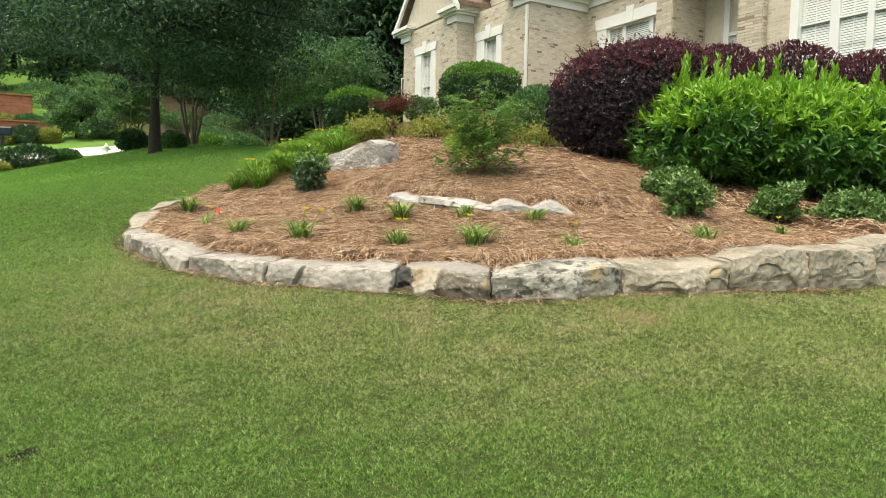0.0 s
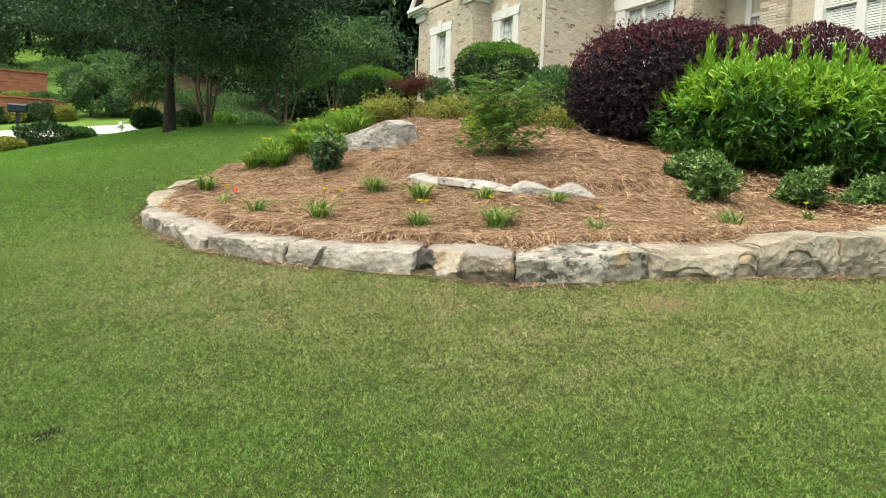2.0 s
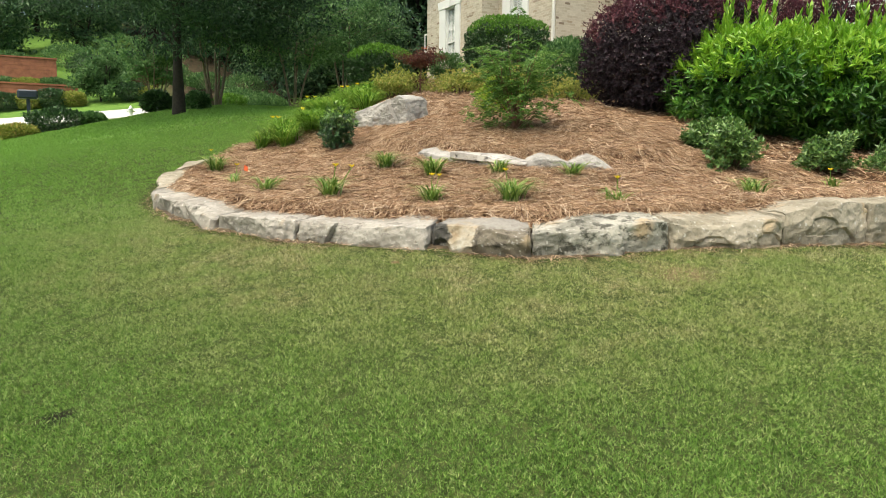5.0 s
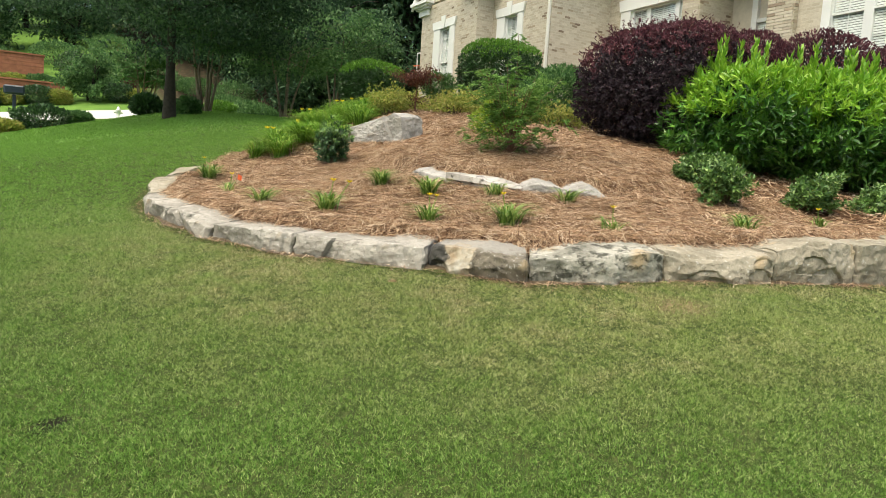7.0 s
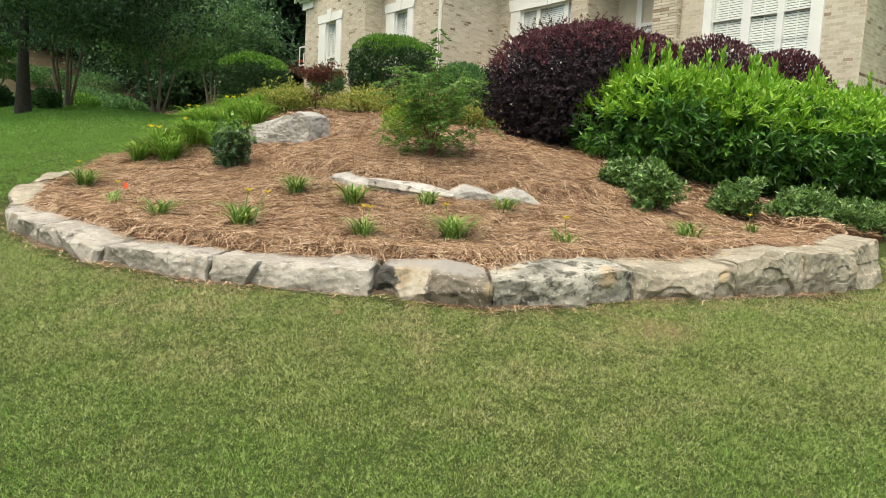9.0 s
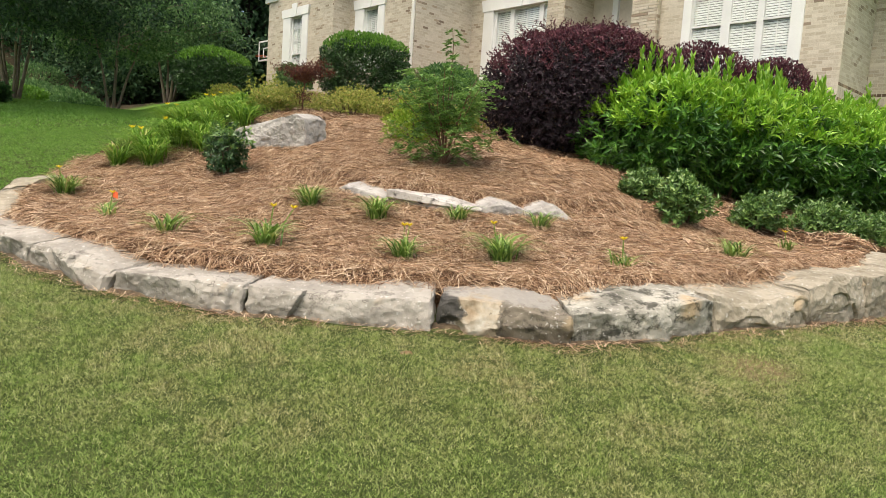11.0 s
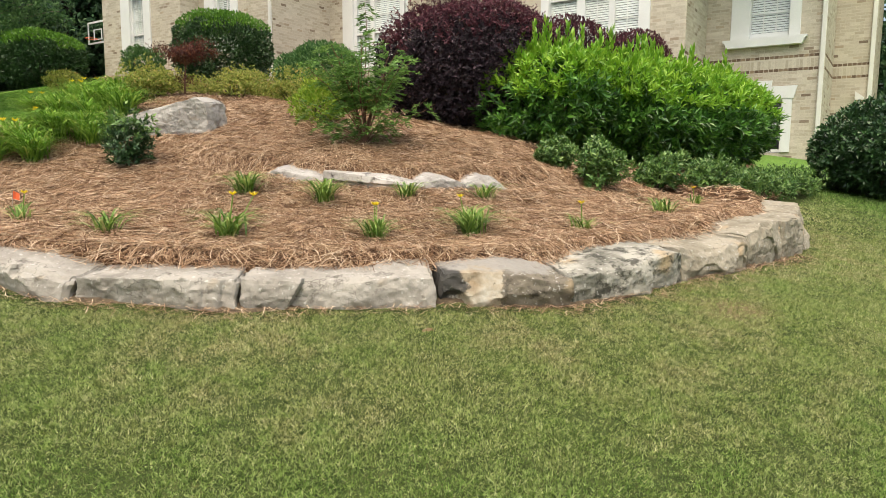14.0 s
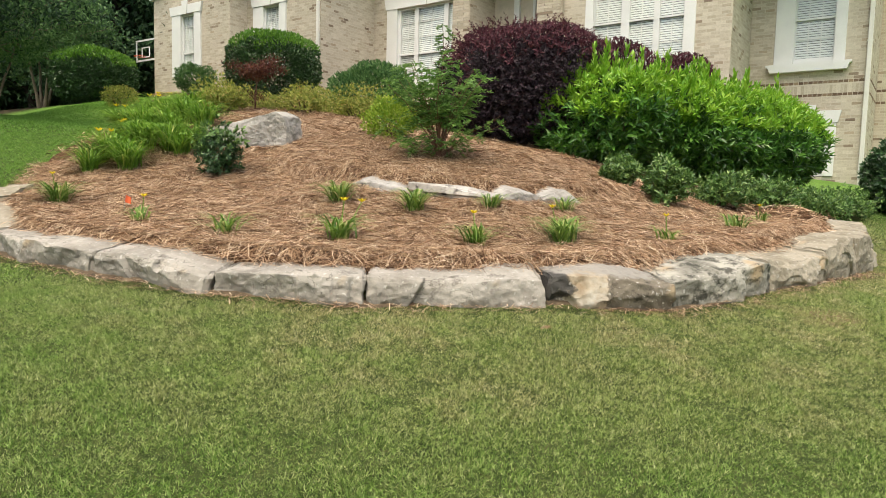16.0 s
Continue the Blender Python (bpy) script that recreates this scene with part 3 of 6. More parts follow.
def block_mesh(name, long, deep, front, back, seed, splay=(0.0, 0.0), ends=(0.0, 0.0), batter=0.03, sunk=0.08, facets=9, facet=0.26,
               rough=0.015, chip=0.045, steps=(), shells=(), layers=(), pits=()):
    """A quarried stone: local x from its left end, y into the bank, z up from the grass. front and back are the top's heights along x;
    splay and ends turn and lean the two ends; steps are breaks across the face, shells curved flakes, layers bedding planes."""
    nx, ny, nz = max(10, int(long / 0.0095)), max(6, int(deep / 0.03)), max(8, int((max(p[1] for p in front) + sunk) / 0.0095))
    r = random.Random(seed)
    off = Vector((seed * 3.7, seed * 1.9, seed * 5.3))
    planes = [(r.uniform(0, long), r.uniform(0, 0.22), r.uniform(-facet, facet), r.uniform(-1.6 * facet, 1.9 * facet), r.uniform(0, 0.03)) for _ in range(facets)]

    def facing(x, z):
        return min(a + sx * (x - x0) + sz * (z - z0) for x0, z0, sx, sz, a in planes)

    level = sum(facing(long * (i + 0.5) / 12, 0.03 + 0.03 * k) for i in range(12) for k in range(6)) / 72
    tops = [(r.uniform(0, long), r.uniform(0, deep), r.uniform(-0.10, 0.10), r.uniform(-0.10, 0.10), r.uniform(0, 0.014)) for _ in range(4)]
    index, verts, faces = {}, [], []

    def place(i, j, k):
        if (i, j, k) in index:
            return index[i, j, k]
        u, v, w = i / nx, j / ny, k / nz
        top = profile(front, u) * (1 - v) + profile(back, u) * v
        z = -sunk + w * (top + sunk)
        x = u * long + (1 - u) * (splay[0] * v * deep + ends[0] * max(0, z)) + u * (splay[1] * v * deep + ends[1] * max(0, z))
        y = v * deep + batter * w * (1 - v)
        on_front, on_top, on_end = j == 0, k == nz, i in (0, nx)
        p = Vector((x, y, z))
        face = max(-0.05, min(0.035, facing(x + 0.02 * noise.noise(p * 9 + off), z) - level))
        for at, lean, drop, back_in in steps:
            d = x - at * long - lean * (z - 0.1)
            if 0 < d < back_in:
                face -= drop * (1 - d / back_in) * smooth(d / 0.022)
        for x0, z0, rad, drop in shells:
            d = math.hypot(x - x0 * long, (z - z0) * 1.25)
            d += 0.02 * noise.noise(Vector((x * 14, z * 14, seed)))
            if d < rad and z > z0 - 0.02:
                face -= drop * smooth((rad - d) / 0.018) * (0.35 + 0.65 * d / rad)
        for x0, z0, rad, drop in pits:
            d = math.hypot(x - x0 * long, z - z0) / rad
            if d < 1:
                face -= drop * smooth((1 - d) * 2.2)
        lid = min(a + sx * (x - x0) + sy * (y - y0) for x0, y0, sx, sy, a in tops)
        q = p + off
        big, mid = noise.noise(q * 4.5), noise.noise(q * 13)
        fine = noise.fractal(q * 30, 0.7, 2.1, 3)
        ridge = 1 - abs(noise.noise(Vector((x * 7, y * 7, z * 11)) + off * 1.3)) * 2.2
        cell, _ = noise.voronoi(Vector((x * 8 + mid * 0.4, y * 8, z * 9 + big * 0.4)) + off)
        grain = rough * (0.8 * big + 0.6 * mid + 0.45 * fine + 0.7 * max(0.0, ridge - 0.55) - 0.5 * (cell[1] - cell[0] - 0.2))
        hold = max(0.0, 1 - v / 0.8)
        bed = sum(depth * smooth((z - lo) / 0.012) * smooth((hi - z) / 0.012) for lo, hi, depth in layers)
        p.y -= (face - bed) * hold
        if on_front:
            p.y -= grain
        if on_top:
            p.z += max(-0.03, lid) * 0.8 + grain * 0.8
        if on_end:
            p.x += (grain * 0.7 + 0.010 * mid) * (1 if i else -1)
        c = chip * (0.2 + 0.9 * max(0.0, noise.noise(Vector((x * 5.5, seed * 2.1, 0))) + 0.35))
        near_top, near_front = max(0.0, top - z), v * deep
        over = c - near_front - near_top
        if over > 0:
            p.y += over * 0.5
            p.z -= over * 0.5
        e = chip * (0.45 + 0.5 * noise.noise(Vector((z * 9, seed * 4.4, i))))
        near_end = min(u, 1 - u) * long
        for other, axis in ((near_front, 1), (near_top, 2)):
            over = e - near_end - other
            if over > 0:
                p.x += over * 0.5 * (1 if u < 0.5 else -1)
                if axis == 1:
                    p.y += over * 0.5
                else:
                    p.z -= over * 0.5
        index[i, j, k] = len(verts)
        verts.append(p)
        return index[i, j, k]

    for i in range(nx):
        for k in range(nz):
            faces.append((place(i, 0, k), place(i + 1, 0, k), place(i + 1, 0, k + 1), place(i, 0, k + 1)))
            faces.append((place(i, ny, k), place(i, ny, k + 1), place(i + 1, ny, k + 1), place(i + 1, ny, k)))
        for j in range(ny):
            faces.append((place(i, j, nz), place(i + 1, j, nz), place(i + 1, j + 1, nz), place(i, j + 1, nz)))
            faces.append((place(i, j, 0), place(i, j + 1, 0), place(i + 1, j + 1, 0), place(i + 1, j, 0)))
    for j in range(ny):
        for k in range(nz):
            faces.append((place(0, j, k), place(0, j, k + 1), place(0, j + 1, k + 1), place(0, j + 1, k)))
            faces.append((place(nx, j, k), place(nx, j + 1, k), place(nx, j + 1, k + 1), place(nx, j, k + 1)))
    me = mesh_np(name, np.array([tuple(v) for v in verts]), faces, True)
    me.set_sharp_from_angle(angle=radians(24))
    return me


# the wall's stones from the tall end round the curve: material, depth, front and back heights along the top, breaks, label
STONES = [
    (TAN_STONE, 0.42, [(0, 0.35), (0.5, 0.37), (1, 0.36)], [(0, 0.37), (1, 0.38)], dict(steps=[(0.5, 0.1, 0.05, 0.2)], layers=[(0.1, 0.2, 0.015)]), "tall pale tan limestone block with grooves ending the retaining wall"),
    (TAN_STONE, 0.42, [(0, 0.34), (0.3, 0.345), (0.75, 0.35), (1, 0.355)], [(0, 0.35), (0.6, 0.365), (1, 0.375)], dict(steps=[(0.45, -0.15, 0.05, 0.16), (0.72, 0.1, 0.04, 0.2)], shells=[(0.62, 0.1, 0.16, 0.02)]), "tan limestone block with ridged face in the retaining wall"),
    (TAN_STONE, 0.44, [(0, 0.25), (0.12, 0.27), (0.4, 0.32), (0.8, 0.345), (1, 0.335)], [(0, 0.28), (0.3, 0.33), (1, 0.355)], dict(shells=[(0.42, 0.10, 0.16, 0.024), (0.60, -0.02, 0.20, 0.026)], steps=[(0.93, 0.0, 0.02, 0.1)]), "tan limestone block with a rounded face in the retaining wall"),
    (TAN_STONE, 0.46, [(0, 0.21), (0.35, 0.19), (0.7, 0.215), (1, 0.225)], [(0, 0.24), (0.5, 0.27), (1, 0.30)], dict(shells=[(0.36, -0.02, 0.155, 0.022), (0.44, -0.03, 0.10, 0.02), (0.86, 0.03, 0.11, 0.022), (0.88, 0.12, 0.10, 0.016)]), "low tan limestone block with curved fractures in the retaining wall"),
    (DARK_STONE, 0.46, [(0, 0.19), (0.3, 0.21), (0.62, 0.225), (0.8, 0.235), (1, 0.225)], [(0, 0.24), (0.5, 0.27), (1, 0.27)], dict(steps=[(0.63, -0.2, 0.045, 0.2)], facet=0.2), "dark mottled grey stone block with white vein in retaining wall"),
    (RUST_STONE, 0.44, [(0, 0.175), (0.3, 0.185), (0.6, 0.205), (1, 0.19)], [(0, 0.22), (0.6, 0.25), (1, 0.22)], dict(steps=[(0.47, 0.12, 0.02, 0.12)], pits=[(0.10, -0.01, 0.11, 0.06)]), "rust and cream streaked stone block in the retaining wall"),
    (LIMESTONE, 0.46, [(0, 0.155), (0.35, 0.155), (0.6, 0.165), (0.8, 0.18), (1, 0.175)], [(0, 0.20), (0.5, 0.22), (0.62, 0.225), (0.72, 0.255), (1, 0.26)], dict(steps=[(0.27, 0.55, 0.055, 0.34)], facet=0.2, chip=0.028, ends=(0.0, -0.08)), "long grey limestone block with a split face in the retaining wall"),
    (LIMESTONE, 0.46, [(0, 0.145), (0.3, 0.165), (0.7, 0.17), (1, 0.165)], [(0, 0.19), (0.4, 0.215), (1, 0.19)], dict(steps=[(0.79, 0.03, 0.02, 0.08), (0.90, 0.05, 0.03, 0.1)], facet=0.2, chip=0.035), "grey limestone block speckled with lichen in the retaining wall"),
    (LIMESTONE, 0.44, [(0, 0.15), (0.3, 0.165), (0.7, 0.155), (1, 0.13)], [(0, 0.21), (0.5, 0.20), (1, 0.17)], dict(pits=[(0.62, 0.135, 0.045, 0.05)], steps=[(0.30, -0.6, 0.05, 0.3)], facet=0.24, chip=0.06), "grey limestone block with a hollow chip in the retaining wall"),
    (LIMESTONE, 0.34, [(0, 0.17), (0.5, 0.175), (1, 0.16)], [(0, 0.19), (1, 0.19)], dict(steps=[(0.55, 0.1, 0.03, 0.2)]), "flat topped grey limestone block in the curved retaining wall"),
    (TAN_STONE, 0.30, [(0, 0.18), (0.5, 0.17), (1, 0.165)], [(0, 0.19), (1, 0.18)], dict(), "small flat pale stone in the curved retaining wall"),
    (TAN_STONE, 0.30, [(0, 0.16), (0.4, 0.20), (1, 0.18)], [(0, 0.17), (1, 0.19)], dict(chip=0.07), "pale weathered stone at the end of the retaining wall"),
]


def inward_at(k):
    """The way into the bed at a joint, square to the wall's line there."""
    a, b = Vector(WALL[max(0, k - 1)]), Vector(WALL[min(len(WALL) - 1, k + 1)])
    way = a - b
    n = Vector((-way.y, way.x)).normalized()
    return n if n.dot(Vector(HEART) - Vector(WALL[k])) > 0 else -n


for k, (mat, deep, front, back, more, label) in enumerate(STONES):
    right, left = Vector(WALL[k]), Vector(WALL[k + 1])
    way = (right - left).normalized()
    left, right = left + way * 0.012, right - way * 0.012
    inward = Vector((-way.y, way.x))
    left, right = left - inward * 0.02, right - inward * 0.02
    skew = [inward_at(j).dot(way) / max(0.5, inward_at(j).dot(inward)) for j in (k + 1, k)]
    me = block_mesh("wall_stone", (right - left).length, deep, front, back, 12 + k, splay=skew, **more)
    me.materials.append(mat)
    z0, z1 = float(lawn_z(*left)), float(lawn_z(*right))
    tilt = math.atan2(z1 - z0, (right - left).length)
    ob = new("wall_stone", me)
    ob.matrix_basis = Matrix.Translation((left.x, left.y, z0)) @ Matrix.Rotation(math.atan2(way.y, way.x), 4, "Z") @ Matrix.Rotation(-tilt, 4, "Y")
    tagged(ob, label, "stone", "stones of the retaining wall")


def laid_rock(name, a, b, deep, front, back, seed, mat, label, group="", sunk=0.12, lift=0.0, **more):
    """A rock whose front foot runs from a to b on the straw."""
    a, b = Vector(a), Vector(b)
    way = (b - a).normalized()
    me = block_mesh(name, (b - a).length, deep, front, back, seed, sunk=sunk, **more)
    me.materials.append(mat)
    z0, z1 = on_ground(*a), on_ground(*b)
    ob = new(name, me)
    ob.matrix_basis = Matrix.Translation((a.x, a.y, z0 + lift)) @ Matrix.Rotation(math.atan2(way.y, way.x), 4, "Z") @ Matrix.Rotation(-math.atan2(z1 - z0, (b - a).length), 4, "Y")
    return tagged(ob, label, "rock", group)


LEDGE = "rocks edging the upper terrace"
laid_rock("boulder", (-8.30, 4.02), (-7.20, 4.50), 0.55, [(0, 0.13), (0.18, 0.23), (0.5, 0.33), (0.92, 0.46), (1, 0.40)], [(0, 0.18), (0.3, 0.30), (0.92, 0.48), (1, 0.43)], 41, PALE_STONE,
          "large pale grey wedge shaped boulder set in the straw mound", facets=7, facet=0.2, rough=0.018, chip=0.03, batter=0.08, ends=(0.05, -0.12), steps=[(0.80, -0.4, 0.05, 0.2)])
laid_rock("ledge_rock", (-5.66, 3.80), (-4.94, 4.02), 0.36, [(0, 0.03), (0.15, 0.07), (0.30, 0.13), (0.45, 0.11), (0.75, 0.085), (1, 0.06)], [(0, 0.06), (0.33, 0.19), (0.5, 0.15), (1, 0.10)], 43, PALE_STONE, "flat pale rock edging the upper terrace", LEDGE, rough=0.012, chip=0.05, batter=0.05)
laid_rock("ledge_rock", (-5.00, 4.07), (-4.18, 4.45), 0.26, [(0, 0.125), (0.5, 0.10), (0.55, 0.085), (1, 0.06)], [(0, 0.145), (0.5, 0.13), (1, 0.085)], 44, SLAB_STONE, "thin layered grey slab edging the upper terrace", LEDGE, rough=0.007, chip=0.012, layers=[(-0.1, 0.05, 0.035)], steps=[(0.5, 0.4, 0.03, 0.15)], batter=0.0)
laid_rock("ledge_rock", (-4.24, 4.42), (-3.93, 4.94), 0.36, [(0, 0.02), (0.2, 0.09), (0.45, 0.14), (0.75, 0.12), (1, 0.08)], [(0, 0.07), (0.4, 0.19), (0.7, 0.18), (1, 0.12)], 45, PALE_STONE, "rounded pale rock edging the upper terrace", LEDGE, rough=0.012, chip=0.06, batter=0.08)
laid_rock("ledge_rock", (-3.98, 4.88), (-3.74, 5.30), 0.30, [(0, 0.07), (0.3, 0.12), (0.6, 0.17), (0.8, 0.11), (1, 0.05)], [(0, 0.12), (0.5, 0.20), (1, 0.09)], 46, PALE_STONE, "small pale rock edging the upper terrace", LEDGE, rough=0.012, chip=0.05, batter=0.06)
laid_rock("chip_stone", (-2.40, 3.37), (-2.29, 3.47), 0.10, [(0, 0.06), (0.45, 0.13), (1, 0.08)], [(0, 0.07), (0.5, 0.12), (1, 0.08)], 47, SAND_STONE, "small rusty stone lodged in the straw", sunk=0.05, lift=0.035, rough=0.008, chip=0.03)
laid_rock("pebble", (-2.64, 2.31), (-2.60, 2.36), 0.04, [(0, 0.015), (0.5, 0.028), (1, 0.02)], [(0, 0.02), (1, 0.025)], 48, SAND_STONE, "small tan pebble on the lawn", sunk=0.01, rough=0.003, chip=0.012)


# ---------------------------------------------------------------- shrubs
def blob_points(n, radii, seed, power=2.0, lumpy=0.12, deep=0.35, low=-1.0):
    """Places in the outer part of a lumpy rounded body, and the way out at each."""
    r = np.random.default_rng(seed)
    d = unit(r.normal(size=(int(n * 1.6), 3)))
    d = d[d[:, 2] > low][:n]
    p = power
    reach = 1 / (np.abs(d) ** p).sum(1) ** (1 / p)
    reach *= 1 + lumpy * lumps(d, seed + 1, 0.6)
    inn = 1 - deep * r.random(len(d)) ** 1.6
    pts = d * (reach * inn)[:, None] * np.array(radii)
    return pts, unit(d / np.array(radii)), inn, r


def foliage(name, pts, out, r, length, width, mat, parent, label="", lift=0.5, loose=0.7, fold=0.12):
    n = len(pts)
    way = unit(out + loose * r.normal(size=(n, 3)) + np.array([0, 0, lift]))
    face = unit(out * 0.6 + np.array([0, 0, 0.9]) + 0.5 * r.normal(size=(n, 3)))
    s = r.uniform(0.65, 1.2, n)
    v, f = leaf_arrays(pts, way, face, length * s, width * s, fold)
    return put(name, mesh_np(name, v, f), mat, parent, label)


def canes(parent, height, spread_r, count, radius, mat, seed, name="stem", bend=0.25, joint=True):
    r = np.random.default_rng(seed)
    lines, radii = [], []
    for _ in range(count):
        a = r.uniform(0, 6.28)
        reach = spread_r * math.sqrt(r.uniform(0.05, 1))
        top = np.array([math.cos(a) * reach, math.sin(a) * reach, height * r.uniform(0.7, 1)])
        foot = np.array([top[0] * 0.12, top[1] * 0.12, -0.05])
        s = np.linspace(0, 1, 6)[:, None]
        mid = foot + (top - foot) * s + r.normal(size=(6, 3)) * bend * 0.06 * height * s
        lines.append(mid)
        radii.append(radius * (1 - 0.75 * s[:, 0]))
    if joint:
        v, f = tubes(lines, radii, 5)
        put(name, mesh_np(name, v, f, True), mat, parent)
    else:
        for line, rad in zip(lines, radii):
            v, f = tubes([line], [rad], 5)
            put(name, mesh_np(name, v, f, True), mat, parent)
    return lines


def shrub(name, x, y, radii, count, leaf, mat, label, young=None, seed=1, power=2.4, lumpy=0.1, lift=0.5, stem_mat=None, group="", turn=0.0, z=None, young_from=0.35, low=-0.95, deep=0.4, category="shrub", young_count=0.3, young_leaf=None, stems=7, loose=0.7, per=0):
    """A leafy shrub: stems, leaves, and paler young leaves over its crown."""
    base = on_ground(x, y) if z is None else z
    top = thing(name, pose(x, y, base - 0.03, 0, 0, turn), label, category, group)
    mid = np.array([0, 0, radii[2]])
    pts, out, inn, r = blob_points(count // per if per else count, radii, seed, power, lumpy, deep, low)
    young_mask = np.zeros(len(pts), bool)
    if young is not None:
        edge = pts[:, 2] / radii[2] + 0.35 * lumps(pts, seed + 5, 0.35)
        young_mask = (edge > young_from) & (inn > 0.86)
    up = np.array([0, 0, lift])
    if per:
        for name_p, mask, m_p, size, text in (("leaves", ~young_mask, mat, leaf, ""), ("young_leaves", young_mask, young, young_leaf or leaf, "paler young leaves")):
            if mask.any():
                v, f = rosettes(pts[mask] + mid, out[mask] + up + 0.45 * r.normal(size=(mask.sum(), 3)), per, r, size[0], size[1])
                put(name_p, mesh_np(name_p, v, f), m_p, top, text)
    else:
        foliage("leaves", pts[~young_mask] + mid, out[~young_mask], r, leaf[0], leaf[1], mat, top, lift=lift, loose=loose)
    if young is not None and not per:
        yp = pts[young_mask]
        yl = young_leaf or leaf
        foliage("young_leaves", yp * 1.03 + mid, out[young_mask], r, yl[0], yl[1], young, top, "paler young leaves", lift=lift + 0.5, loose=loose)
    canes(top, radii[2] * 1.3, min(radii[0], radii[1]) * 0.7, stems, 0.018 + 0.006 * radii[2], stem_mat or TWIG, seed + 3)
    return top


# big loropetalum and its row before the front windows
big_purple = shrub("purple_shrub", -6.38, 8.75, (1.36, 1.25, 0.95), 60000, (0.06, 0.029), PURPLE, "large rounded dark purple shrub with burgundy tips on the mound", PURPLE_NEW, 3, 2.6, 0.10, 0.25, young_from=0.36, per=5)


def wisps(top, radii, count, long, seed, mat):
    """Thin shoots that stand out of a crown's upper half, leafy to the tip."""
    r = np.random.default_rng(seed)
    d = unit(r.normal(size=(count * 3, 3)))
    d = d[d[:, 2] > 0.25][:count]
    reach = 0.93 / (np.abs(d) ** 2.6).sum(1) ** (1 / 2.6)
    foot = d * reach[:, None] * np.array(radii) + np.array([0, 0, radii[2]])
    way = unit(d + np.array([0, 0, 0.9]) + 0.4 * r.normal(size=d.shape))
    high = long * r.uniform(0.4, 1.2, len(d))
    side = unit(np.cross(way, r.normal(size=way.shape)))
    s = np.linspace(0, 1, 4)
    lines = foot[:, None] + way[:, None] * (high[:, None] * s)[..., None] - np.array([0, 0, 0.05]) * (s ** 2)[None, :, None]
    v, f = strip_arrays(lines, [0.006, 0.005, 0.004, 0.002], side)
    put("twig_growth", mesh_np("twig_growth", v, f), RED_TWIG, top)["kind"] = "stuff"
    q = np.linspace(0.35, 1, 7)
    base = (foot[:, None] + way[:, None] * (high[:, None] * q)[..., None] - np.array([0, 0, 0.05]) * (q ** 2)[None, :, None]).reshape(-1, 3)
    lean = unit(np.repeat(way, 7, 0) + 1.1 * r.normal(size=base.shape))
    v, f = leaf_arrays(base, lean, r.normal(size=base.shape) + [0, 0, 1.0], r.uniform(0.03, 0.06, len(base)), r.uniform(0.016, 0.026, len(base)))
    put("shoot_growth", mesh_np("shoot_growth", v, f), mat, top, "thin reddish shoots above the crown")["kind"] = "stuff"


wisps(big_purple, (1.36, 1.25, 0.95), 420, 0.22, 33, PURPLE_NEW)
for k, (x, y, rx, ry, rz) in enumerate([(-7.3, 10.6, 1.0, 0.95, 0.92), (-8.3, 13.2, 1.05, 0.9, 1.28), (-6.8, 13.3, 1.05, 0.9, 1.26), (-5.5, 13.7, 0.95, 0.85, 1.16)]):
    ob = shrub("purple_shrub", x, y, (rx, ry, rz), 22000, (0.07, 0.034), PURPLE, "clipped purple leaved shrub under the front windows", PURPLE_NEW, 20 + k, 2.6, 0.08, 0.3, group="purple shrubs under the windows", young_from=0.3)
    wisps(ob, (rx, ry, rz), 150, 0.24, 70 + k, PURPLE_NEW)


